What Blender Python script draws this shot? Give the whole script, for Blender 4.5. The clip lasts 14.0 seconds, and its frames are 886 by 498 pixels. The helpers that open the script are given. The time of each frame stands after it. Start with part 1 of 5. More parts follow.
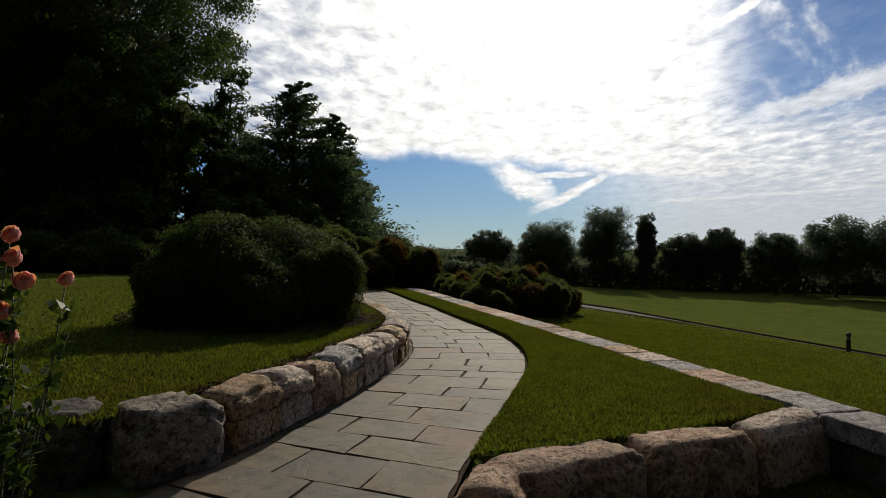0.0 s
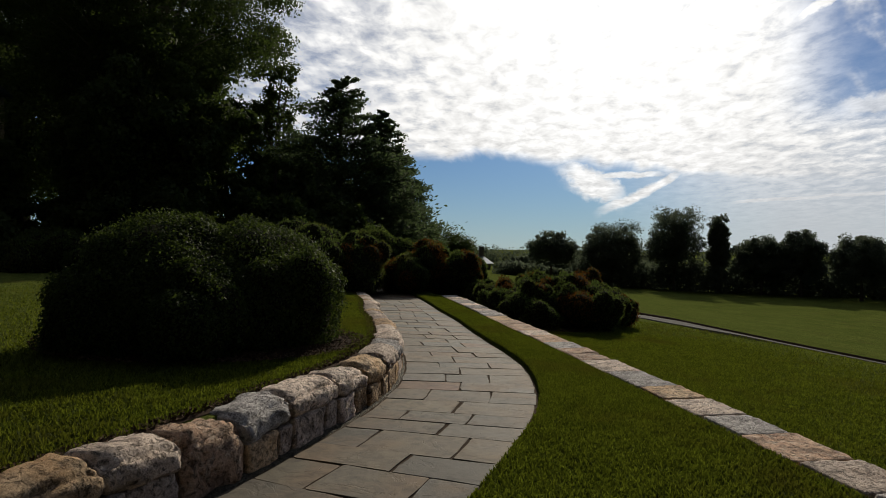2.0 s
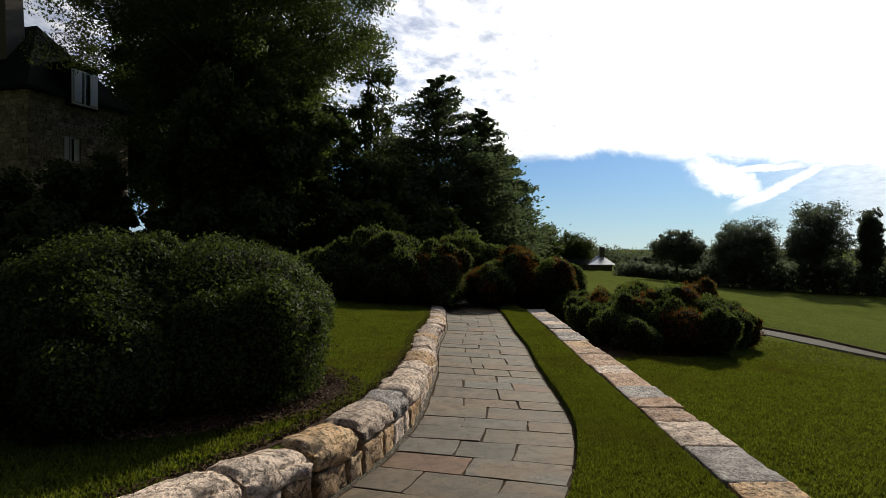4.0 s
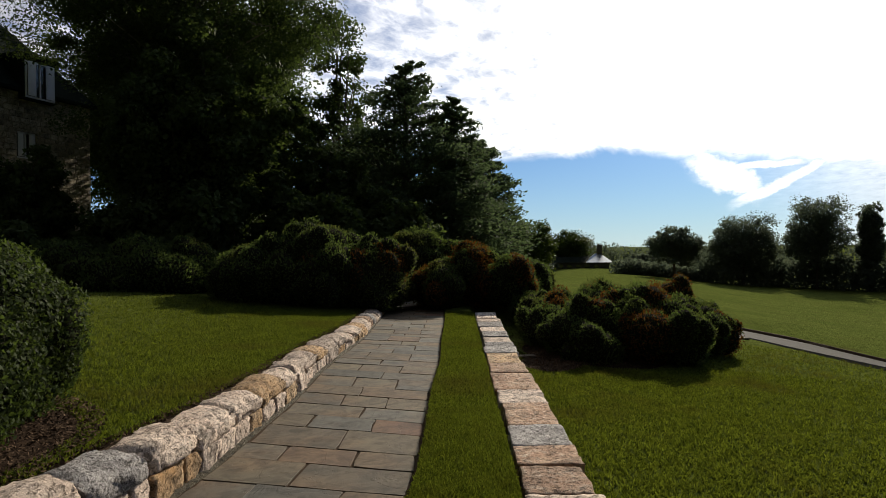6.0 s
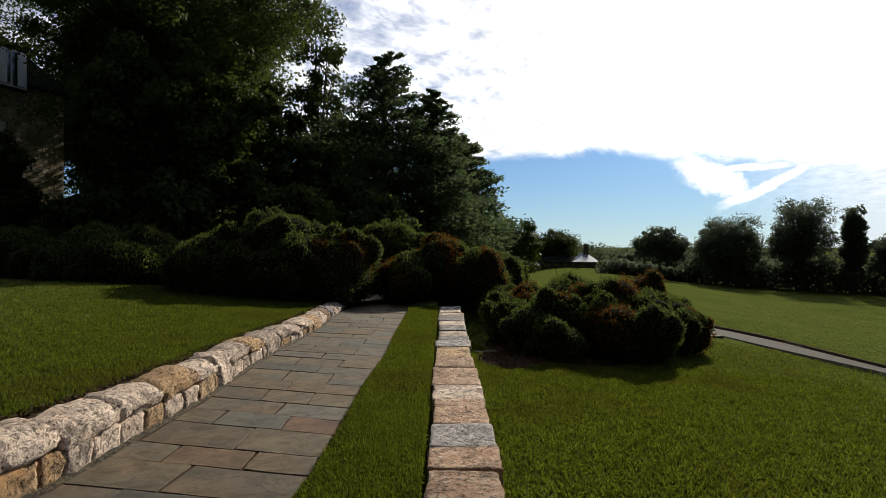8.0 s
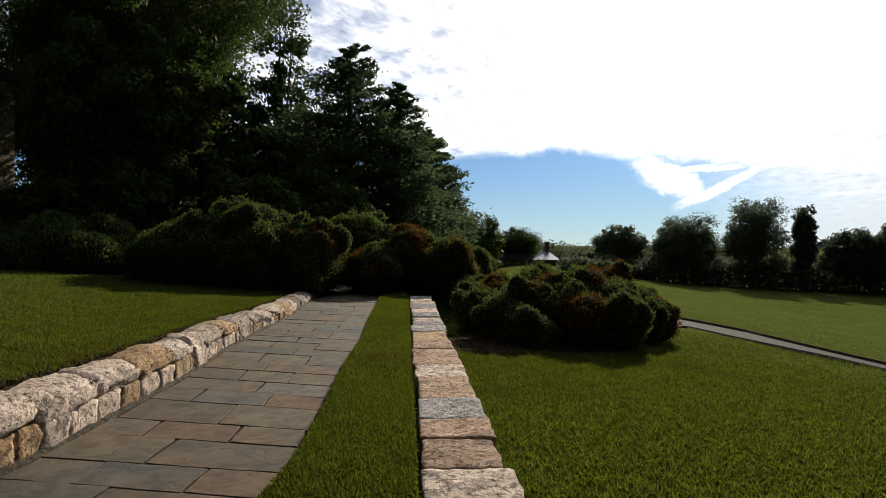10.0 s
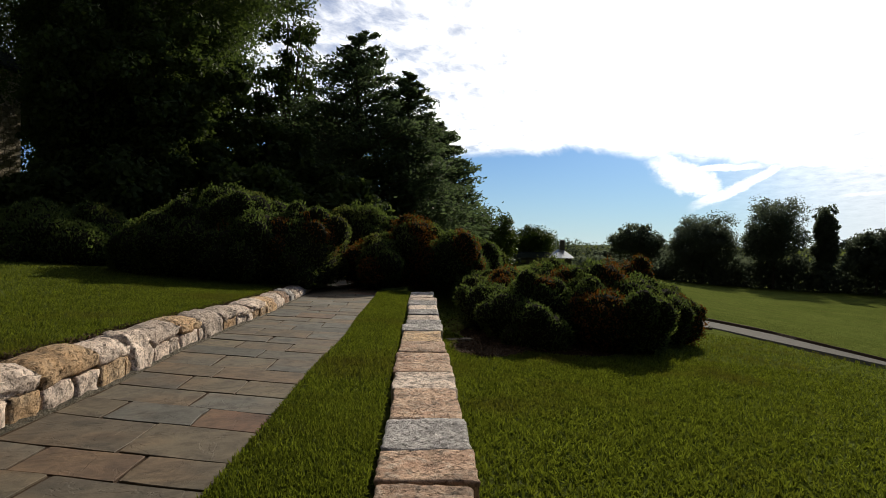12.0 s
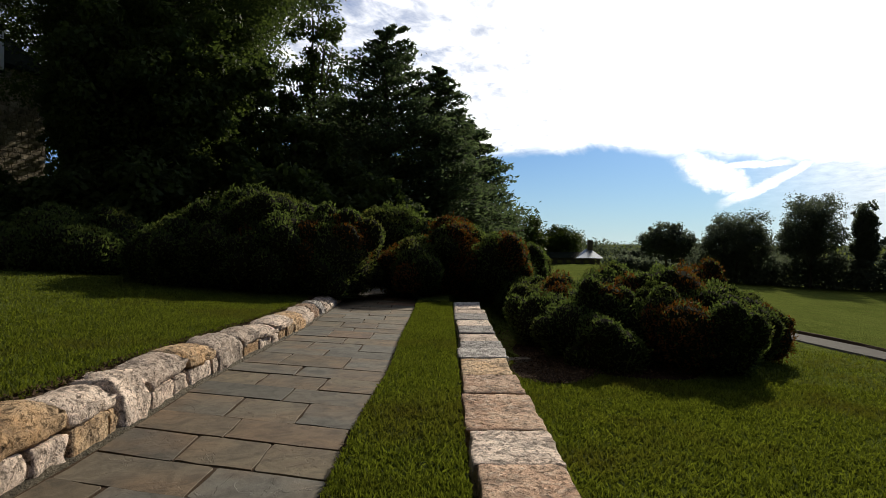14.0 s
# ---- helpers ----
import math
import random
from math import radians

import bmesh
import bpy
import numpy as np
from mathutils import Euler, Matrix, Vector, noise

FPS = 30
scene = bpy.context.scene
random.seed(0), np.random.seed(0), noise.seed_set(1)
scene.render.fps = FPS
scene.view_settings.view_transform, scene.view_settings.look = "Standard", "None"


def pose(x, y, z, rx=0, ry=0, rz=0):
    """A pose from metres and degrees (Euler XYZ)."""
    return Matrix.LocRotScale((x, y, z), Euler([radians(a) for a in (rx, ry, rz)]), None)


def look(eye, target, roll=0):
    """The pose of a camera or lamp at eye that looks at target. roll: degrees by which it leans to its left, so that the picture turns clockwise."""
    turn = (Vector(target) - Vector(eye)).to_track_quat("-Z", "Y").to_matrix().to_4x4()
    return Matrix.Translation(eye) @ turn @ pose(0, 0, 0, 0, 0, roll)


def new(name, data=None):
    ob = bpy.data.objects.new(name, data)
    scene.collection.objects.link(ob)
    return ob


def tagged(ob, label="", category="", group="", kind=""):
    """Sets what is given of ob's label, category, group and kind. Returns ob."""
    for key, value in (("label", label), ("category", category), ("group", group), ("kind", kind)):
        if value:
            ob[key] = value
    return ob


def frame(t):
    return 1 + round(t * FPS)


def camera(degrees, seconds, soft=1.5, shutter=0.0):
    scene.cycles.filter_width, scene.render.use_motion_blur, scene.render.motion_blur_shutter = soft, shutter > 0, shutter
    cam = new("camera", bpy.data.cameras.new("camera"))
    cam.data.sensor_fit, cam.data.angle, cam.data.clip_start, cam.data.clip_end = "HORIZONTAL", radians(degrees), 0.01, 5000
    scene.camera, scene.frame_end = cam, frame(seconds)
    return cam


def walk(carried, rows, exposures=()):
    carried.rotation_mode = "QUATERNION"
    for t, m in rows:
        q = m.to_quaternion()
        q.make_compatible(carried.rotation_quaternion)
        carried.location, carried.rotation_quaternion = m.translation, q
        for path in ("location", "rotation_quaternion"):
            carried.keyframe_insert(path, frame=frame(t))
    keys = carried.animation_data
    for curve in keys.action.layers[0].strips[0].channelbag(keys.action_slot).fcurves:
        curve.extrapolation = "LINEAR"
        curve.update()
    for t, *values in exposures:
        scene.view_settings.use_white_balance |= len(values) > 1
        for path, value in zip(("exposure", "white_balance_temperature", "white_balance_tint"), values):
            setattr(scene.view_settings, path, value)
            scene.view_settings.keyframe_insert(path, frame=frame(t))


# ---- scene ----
cam = camera(66.1, 14.0, soft=0.8)
PATH = [
    (0, (0.000, 0.000, 1.468), (0.000, 2.000, 1.461), 0.18),
    (0.5, (0.193, 0.503, 1.471), (0.115, 2.502, 1.462), 0.19),
    (1, (0.392, 1.049, 1.459), (0.283, 3.046, 1.452), 0.26),
    (1.5, (0.570, 1.570, 1.483), (0.464, 3.568, 1.478), 0.54),
    (2, (0.758, 2.008, 1.551), (0.567, 3.999, 1.544), 0.58),
    (2.5, (1.027, 2.225, 1.698), (0.510, 4.157, 1.682), 0.01),
    (3, (1.210, 2.830, 1.731), (0.649, 4.750, 1.716), 0.02),
    (3.2, (1.270, 3.086, 1.725), (0.711, 5.006, 1.715), 0.07),
    (5.3, (1.989, 5.898, 1.831), (1.479, 7.832, 1.829), -0.79),
    (5.5, (2.087, 6.147, 1.821), (1.569, 8.079, 1.814), -0.79),
    (6, (2.353, 6.685, 1.649), (1.813, 8.611, 1.642), -0.67),
    (6.5, (2.580, 7.132, 1.501), (2.035, 9.056, 1.492), -0.44),
    (7, (2.703, 7.345, 1.497), (2.174, 9.274, 1.487), -0.19),
    (7.5, (2.732, 7.388, 1.507), (2.208, 9.318, 1.496), -0.06),
    (10, (2.504, 7.384, 1.303), (2.107, 9.344, 1.285), 0.33),
    (10.5, (2.553, 7.657, 1.248), (2.146, 9.615, 1.229), 0.46),
    (11, (2.631, 7.973, 1.197), (2.224, 9.931, 1.174), 0.73),
    (11.5, (2.641, 8.287, 1.172), (2.221, 10.242, 1.149), 0.87),
    (12, (2.493, 8.567, 1.180), (2.053, 10.518, 1.155), 0.82),
    (12.5, (2.308, 8.872, 1.203), (1.864, 10.822, 1.179), 0.63),
    (13, (2.137, 9.207, 1.219), (1.678, 11.154, 1.196), 0.52),
    (13.5, (1.954, 9.537, 1.221), (1.463, 11.476, 1.199), 0.33),
    (14, (1.798, 9.896, 1.236), (1.287, 11.830, 1.213), 0.24),
]
walk(cam, [(t, look(eye, target, roll)) for t, eye, target, roll in PATH],
     [(0.0, -0.56), (0.5, -0.66), (1.5, -0.68), (2.0, -0.66), (2.5, -0.42), (3.0, -0.16), (5.5, 0.0), (14.0, 0.0)])

# ---- sky and sun ----
SUN_AZ, SUN_EL = radians(9.0), radians(24.5)      # azimuth to the right of +y
SUN_DIR = Vector((math.sin(SUN_AZ) * math.cos(SUN_EL), math.cos(SUN_AZ) * math.cos(SUN_EL), math.sin(SUN_EL)))


class Nodes:
    """Short hand for node trees."""

    def __init__(self, tree):
        self.tree = tree

    def add(self, kind, **values):
        node = self.tree.nodes.new(kind)
        for key, value in values.items():
            if key == "op":
                node.operation = value
            elif key == "blend":
                node.blend_type = value
            elif key == "data":
                node.data_type = value
        return node

    def link(self, a, b):
        self.tree.links.new(a, b)

    def math(self, op, a, b=None, c=None, clamp=False):
        node = self.add("ShaderNodeMath", op=op)
        node.use_clamp = clamp
        for n, v in enumerate((a, b, c)):
            if v is None:
                continue
            if isinstance(v, (int, float)):
                node.inputs[n].default_value = v
            else:
                self.link(v, node.inputs[n])
        return node.outputs[0]

    def noise(self, vector, scale, detail=4.0, rough=0.55, distortion=0.0):
        node = self.add("ShaderNodeTexNoise")
        if vector is not None:
            self.link(vector, node.inputs["Vector"])
        node.inputs["Scale"].default_value = scale
        node.inputs["Detail"].default_value = detail
        node.inputs["Roughness"].default_value = rough
        node.inputs["Distortion"].default_value = distortion
        return node.outputs[0]

    def ramp(self, fac, stops, interpolation="LINEAR"):
        node = self.add("ShaderNodeValToRGB")
        node.color_ramp.interpolation = interpolation
        while len(node.color_ramp.elements) < len(stops):
            node.color_ramp.elements.new(0.5)
        for el, (at, colour) in zip(node.color_ramp.elements, stops):
            el.position = at
            el.color = (*colour, 1) if isinstance(colour, (tuple, list)) else (colour, colour, colour, 1)
        self.link(fac, node.inputs[0])
        return node.outputs[0]

    def mix(self, fac, a, b, blend="MIX"):
        node = self.add("ShaderNodeMix", data="RGBA", blend=blend)
        for n, v in ((0, fac), (6, a), (7, b)):
            if isinstance(v, (int, float)):
                node.inputs[n].default_value = v
            elif isinstance(v, (tuple, list)):
                node.inputs[n].default_value = (*v, 1)
            else:
                self.link(v, node.inputs[n])
        return node.outputs[2]

    def smooth(self, x, lo, hi):
        node = self.add("ShaderNodeMapRange")
        node.interpolation_type = "SMOOTHSTEP"
        self.link(x, node.inputs[0])
        node.inputs[1].default_value, node.inputs[2].default_value = lo, hi
        return node.outputs[0]


def make_world():
    world = bpy.data.worlds.new("sky")
    scene.world = world
    world.use_nodes = True
    n = Nodes(world.node_tree)
    back = world.node_tree.nodes["Background"]
    sky = n.add("ShaderNodeTexSky")
    sky.sky_type, sky.sun_disc = "NISHITA", False
    sky.sun_elevation, sky.sun_rotation = SUN_EL, SUN_AZ
    sky.air_density, sky.dust_density, sky.ozone_density = 1.0, 0.15, 2.5
    coord = n.add("ShaderNodeTexCoord").outputs["Generated"]
    split = n.add("ShaderNodeSeparateXYZ")
    n.link(coord, split.inputs[0])
    x, y, z = split.outputs
    az = n.math("ARCTAN2", x, y)
    el = n.math("ARCSINE", z)
    # clouds lie on a flat layer overhead
    up = n.math("ADD", n.math("MAXIMUM", z, 0.0), 0.11)
    flat = n.add("ShaderNodeCombineXYZ")
    n.link(n.math("DIVIDE", x, up), flat.inputs[0])
    n.link(n.math("MULTIPLY", n.math("DIVIDE", y, up), 0.62), flat.inputs[1])
    puffs = n.noise(flat.outputs[0], 10.0, 6.0, 0.62, 0.25)
    sheets = n.noise(flat.outputs[0], 0.55, 4.0, 0.55, 0.5)
    broad = n.noise(coord, 5.0, 5.0, 0.6, 0.6)
    # the sheet of cloud ends in a clear edge over the blue, and frays toward the east
    east = n.smooth(az, 0.08, 0.4)
    edge = n.math("MULTIPLY_ADD", broad, 0.07, n.math("MULTIPLY_ADD", az, -0.06, 0.085))
    over = n.math("SUBTRACT", el, edge)
    sheet = n.math("MULTIPLY_ADD", n.smooth(over, -0.006, 0.018), 1.0, n.math("MULTIPLY", n.smooth(over, -0.12, 0.05), n.math("MULTIPLY", east, 0.9)), clamp=True)
    hole = n.math("MULTIPLY", n.math("MULTIPLY", n.smooth(az, 0.34, 0.46), n.smooth(el, 0.14, 0.2)), n.smooth(broad, 0.30, 0.46))
    # unseen half of the sky: dim even cloud added to tone the fill light
    back_half = n.smooth(y, 0.25, -0.2)
    body = n.math("MULTIPLY_ADD", puffs, 1.5, n.math("MULTIPLY_ADD", sheets, 0.7, -0.45), clamp=True)
    body = n.math("MULTIPLY_ADD", n.smooth(n.math("ABSOLUTE", n.math("SUBTRACT", az, 0.12)), 0.5, 0.1), 0.55, body, clamp=True)
    cover = n.math("MULTIPLY", sheet, body)
    cover = n.math("MULTIPLY", cover, n.math("SUBTRACT", 1.0, n.math("MULTIPLY", hole, 0.9)))
    cover = n.math("MAXIMUM", n.math("MULTIPLY", cover, n.math("SUBTRACT", 1.0, back_half)), n.math("MULTIPLY", back_half, 0.96))
    # streaks and vapour trails
    ragged = n.noise(coord, 24.0, 4.0, 0.65)
    for a0, e0, a1, e1, wide, dens in ((0.37, 0.285, 0.56, 0.40, 0.010, 1.0), (0.135, 0.052, 0.245, 0.108, 0.010, 0.95), (0.075, 0.122, 0.160, 0.066, 0.024, 0.95), (0.10, 0.10, 0.22, 0.106, 0.006, 0.9), (0.09, 0.10, 0.15, 0.075, 0.022, 0.75),
                                       (0.3, 0.064, 0.66, 0.080, 0.004, 0.8), (0.30, 0.092, 0.7, 0.12, 0.012, 0.6), (0.42, 0.17, 0.66, 0.235, 0.02, 0.7), (0.5, 0.33, 0.62, 0.345, 0.02, 0.8), (0.24, 0.125, 0.5, 0.145, 0.012, 0.5)):
        ln = math.hypot(a1 - a0, e1 - e0)
        ux, uy = (a1 - a0) / ln, (e1 - e0) / ln
        along = n.math("ADD", n.math("MULTIPLY", n.math("SUBTRACT", az, a0), ux), n.math("MULTIPLY", n.math("SUBTRACT", el, e0), uy))
        off = n.math("SUBTRACT", n.math("MULTIPLY", n.math("SUBTRACT", el, e0), ux), n.math("MULTIPLY", n.math("SUBTRACT", az, a0), uy))
        off = n.math("ABSOLUTE", n.math("MULTIPLY_ADD", n.math("SUBTRACT", ragged, 0.5), wide * 2.0, off))
        inside = n.math("MULTIPLY", n.smooth(off, wide, wide * 0.3), n.math("MULTIPLY", n.smooth(along, -0.02, 0.03), n.smooth(along, ln + 0.02, ln - 0.03)))
        cover = n.math("MAXIMUM", cover, n.math("MULTIPLY", inside, dens))
    dot = n.add("ShaderNodeVectorMath", op="DOT_PRODUCT")
    n.link(coord, dot.inputs[0])
    dot.inputs[1].default_value = SUN_DIR
    near = n.math("MAXIMUM", dot.outputs["Value"], 0.0)
    # clouds are bright toward the sun and dim, nearly neutral away from it
    lit = n.math("MULTIPLY_ADD", n.math("POWER", near, 10.0), 0.32, n.math("MULTIPLY_ADD", n.smooth(dot.outputs["Value"], 0.18, 0.95), 0.96, 0.04))
    lit = n.math("MULTIPLY", lit, n.math("MULTIPLY_ADD", puffs, 1.7, 0.34))
    white = n.add("ShaderNodeCombineColor")
    for k, v in enumerate((1.0, 0.99, 0.97)):
        n.link(n.math("MULTIPLY", lit, v / SKY_STRENGTH), white.inputs[k])
    clear = n.mix(1.0, sky.outputs[0], SKY_TINT, "MULTIPLY")
    # pale haze low over the trees
    low = n.math("MULTIPLY", n.math("POWER", 2.718, n.math("MULTIPLY", n.math("MAXIMUM", el, 0.0), -9.0)), n.math("MULTIPLY_ADD", n.smooth(y, -0.2, 0.8), 0.46, n.math("MULTIPLY", east, 0.40)))
    clear = n.mix(low, clear, tuple(v / SKY_STRENGTH for v in (0.80, 0.90, 0.98)))
    colour = n.mix(cover, clear, white.outputs[0])
    thin = n.math("MULTIPLY", n.math("MULTIPLY", n.smooth(el, 0.19, 0.04), n.smooth(az, 0.16, 0.42)), n.math("MULTIPLY_ADD", broad, 0.9, 0.12))
    colour = n.mix(n.math("MULTIPLY", thin, n.smooth(y, 0.0, 0.4)), colour, tuple(v / SKY_STRENGTH for v in (0.84, 0.85, 0.88)))
    veil = n.add("ShaderNodeCombineColor")
    for k, v in enumerate((0.62, 0.62, 0.61)):
        n.link(n.math("MULTIPLY", n.math("POWER", near, 48.0), v / SKY_STRENGTH), veil.inputs[k])
    colour = n.mix(1.0, colour, veil.outputs[0], "ADD")
    n.link(colour, back.inputs[0])
    back.inputs[1].default_value = SKY_STRENGTH


SKY_STRENGTH, SKY_TINT = 0.05, (0.44, 0.88, 1.48)
make_world()
sun = new("sun", bpy.data.lights.new("sun", "SUN"))
sun.data.energy, sun.data.angle, sun.data.color = 5.0, radians(0.6), (1.0, 0.90, 0.74)
sun.matrix_world = look((0, 0, 30), Vector((0, 0, 30)) - SUN_DIR)


# ---- materials ----
def material(name):
    m = bpy.data.materials.new(name)
    m.use_nodes = True
    n = Nodes(m.node_tree)
    return m, n, m.node_tree.nodes["Principled BSDF"]


def object_coord(n):
    return n.add("ShaderNodeTexCoord").outputs["Object"]


def world_coord(n):
    return n.add("ShaderNodeNewGeometry").outputs["Position"]


def bump(n, bsdf, height, strength, distance):
    b = n.add("ShaderNodeBump")
    b.inputs["Strength"].default_value, b.inputs["Distance"].default_value = strength, distance
    n.link(height, b.inputs["Height"])
    n.link(b.outputs[0], bsdf.inputs["Normal"])


def foliage(name, dark, light, through_=0.25, gloss=0.55, patch_scale=0.9, worn=None, pass_tint=(1.25, 1.2, 0.45)):
    """Leaves: colour varies leaf by leaf and over the plant; some light passes through."""
    m, n, bsdf = material(name)
    geo = n.add("ShaderNodeNewGeometry")
    leaf = geo.outputs["Random Per Island"]
    patch = n.noise(geo.outputs["Position"], patch_scale, 3.0)
    fac = n.math("MULTIPLY_ADD", leaf, 0.6, n.math("MULTIPLY", patch, 0.5), clamp=True)
    colour = n.mix(fac, dark, light)
    if worn:
        colour = n.mix(n.ramp(n.noise(geo.outputs["Position"], 0.55, 4.0, 0.6), [(0.52, 0.0), (0.70, 0.65)]), colour, worn)
    n.link(colour, bsdf.inputs["Base Color"])
    bsdf.inputs["Roughness"].default_value = gloss
    bsdf.inputs["Specular IOR Level"].default_value = 0.04
    back = n.add("ShaderNodeBsdfTranslucent")
    n.link(n.mix(1.0, colour, pass_tint, "MULTIPLY"), back.inputs[0])
    both = n.add("ShaderNodeMixShader")
    both.inputs[0].default_value = through_
    n.link(bsdf.outputs[0], both.inputs[1])
    n.link(back.outputs[0], both.inputs[2])
    n.link(both.outputs[0], m.node_tree.nodes["Material Output"].inputs[0])
    return m


def stone(name, a, b, speck, scale=9.0, rough=0.85):
    m, n, bsdf = material(name)
    at = object_coord(n)
    rnd = n.add("ShaderNodeObjectInfo").outputs["Random"]
    shift = n.add("ShaderNodeVectorMath", op="ADD")
    n.link(at, shift.inputs[0])
    n.link(n.math("MULTIPLY", rnd, 37.0), shift.inputs[1])
    v = shift.outputs[0]
    big = n.noise(v, scale * 0.35, 3.0, 0.6)
    mid = n.noise(v, scale * 1.6, 6.0, 0.7)
    fine = n.noise(v, scale * 9.0, 3.0, 0.7)
    pits = n.noise(v, scale * 2.8, 6.0, 0.70, 0.3)
    colour = n.mix(n.ramp(big, [(0.3, 0.0), (0.72, 1.0)]), a, b)
    colour = n.mix(n.ramp(mid, [(0.50, 0.0), (0.66, 0.75)]), colour, speck)
    tone = n.math("MULTIPLY", n.ramp(fine, [(0.32, 0.74), (0.5, 1.0), (0.66, 1.14)]), n.ramp(pits, [(0.34, 0.48), (0.46, 1.05)]))
    tone = n.math("MULTIPLY", tone, n.math("MULTIPLY_ADD", rnd, 0.5, 0.75))
    tone = n.math("MULTIPLY", tone, n.ramp(n.noise(v, scale * 0.6, 5.0, 0.72, 0.5), [(0.38, 0.5), (0.52, 1.1)]))
    grey = n.add("ShaderNodeCombineColor")
    for k in range(3):
        n.link(tone, grey.inputs[k])
    n.link(n.mix(1.0, colour, grey.outputs[0], "MULTIPLY"), bsdf.inputs["Base Color"])
    bsdf.inputs["Roughness"].default_value = rough
    bsdf.inputs["Specular IOR Level"].default_value = 0.15
    height = n.math("ADD", n.math("MULTIPLY_ADD", mid, 0.6, n.math("MULTIPLY", fine, 0.12)), n.ramp(pits, [(0.34, 0.0), (0.47, 0.5)]))
    bump(n, bsdf, height, 1.0, 0.05)
    return m


M_PINK = stone("pink_sandstone", (0.47, 0.325, 0.22), (0.36, 0.21, 0.13), (0.52, 0.42, 0.32))
M_TAN = stone("tan_sandstone", (0.58, 0.43, 0.27), (0.46, 0.27, 0.12), (0.24, 0.17, 0.11))
M_PALE = stone("pale_granite", (0.64, 0.53, 0.435), (0.52, 0.40, 0.31), (0.40, 0.32, 0.26))
M_BLUE = stone("grey_granite", (0.50, 0.465, 0.435), (0.30, 0.278, 0.26), (0.66, 0.62, 0.58), 13.0)
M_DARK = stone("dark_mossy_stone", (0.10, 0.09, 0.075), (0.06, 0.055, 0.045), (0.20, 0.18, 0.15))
M_WORN = stone("mottled_dark_stone", (0.26, 0.22, 0.175), (0.15, 0.125, 0.10), (0.40, 0.35, 0.29), 8.0)
M_MORTAR = stone("weathered_mortar", (0.17, 0.14, 0.11), (0.11, 0.09, 0.07), (0.22, 0.19, 0.15), 20.0)
M_GRIT = stone("gritty_dark_mortar", (0.105, 0.088, 0.060), (0.055, 0.048, 0.030), (0.17, 0.145, 0.105), 26.0)
M_KERB = stone("pale_concrete_kerb", (0.20, 0.175, 0.14), (0.11, 0.095, 0.075), (0.06, 0.05, 0.04), 14.0)


def flagstone():
    m, n, bsdf = material("bluestone_flag")
    at = object_coord(n)
    rnd = n.add("ShaderNodeObjectInfo").outputs["Random"]
    shift = n.add("ShaderNodeVectorMath", op="ADD")
    n.link(at, shift.inputs[0])
    n.link(n.math("MULTIPLY", rnd, 53.0), shift.inputs[1])
    v = shift.outputs[0]
    base = n.ramp(rnd, [(0.0, (0.082, 0.080, 0.066)), (0.14, (0.168, 0.132, 0.080)), (0.27, (0.110, 0.103, 0.085)), (0.40, (0.176, 0.138, 0.086)), (0.53, (0.118, 0.090, 0.056)),
                        (0.66, (0.156, 0.146, 0.120)), (0.78, (0.090, 0.084, 0.068)), (0.90, (0.150, 0.110, 0.066)), (1.0, (0.175, 0.080, 0.045))])
    cloud = n.noise(v, 2.6, 8.0, 0.68, 0.5)
    rust = n.ramp(n.noise(v, 1.3, 3.0, 0.5), [(0.46, 0.0), (0.64, 0.7)])
    colour = n.mix(rust, base, (0.17, 0.108, 0.058))
    fine = n.noise(v, 60.0, 5.0, 0.8)
    stain = n.ramp(n.noise(v, 6.0, 6.0, 0.7, 0.8), [(0.36, 0.55), (0.56, 1.0)])
    tone = n.math("MULTIPLY", stain, n.math("MULTIPLY_ADD", cloud, 1.1, n.math("MULTIPLY_ADD", fine, 0.35, 0.07)))
    grey = n.add("ShaderNodeCombineColor")
    for k in range(3):
        n.link(tone, grey.inputs[k])
    n.link(n.mix(1.0, colour, grey.outputs[0], "MULTIPLY"), bsdf.inputs["Base Color"])
    n.link(n.math("MULTIPLY_ADD", cloud, 0.2, 0.68), bsdf.inputs["Roughness"])
    bsdf.inputs["Specular IOR Level"].default_value = 0.22
    # cleft layers: the face steps down along wandering edges
    layers = n.noise(v, 1.7, 5.0, 0.6, 1.0)
    ledge = n.ramp(n.math("FRACT", n.math("MULTIPLY", layers, 4.0)), [(0.0, 0.0), (0.06, 1.0), (1.0, 0.75)])
    bump(n, bsdf, n.math("ADD", n.math("MULTIPLY", ledge, 0.16), n.math("ADD", n.math("MULTIPLY", cloud, 0.6), n.math("MULTIPLY", fine, 0.12))), 0.9, 0.012)
    return m


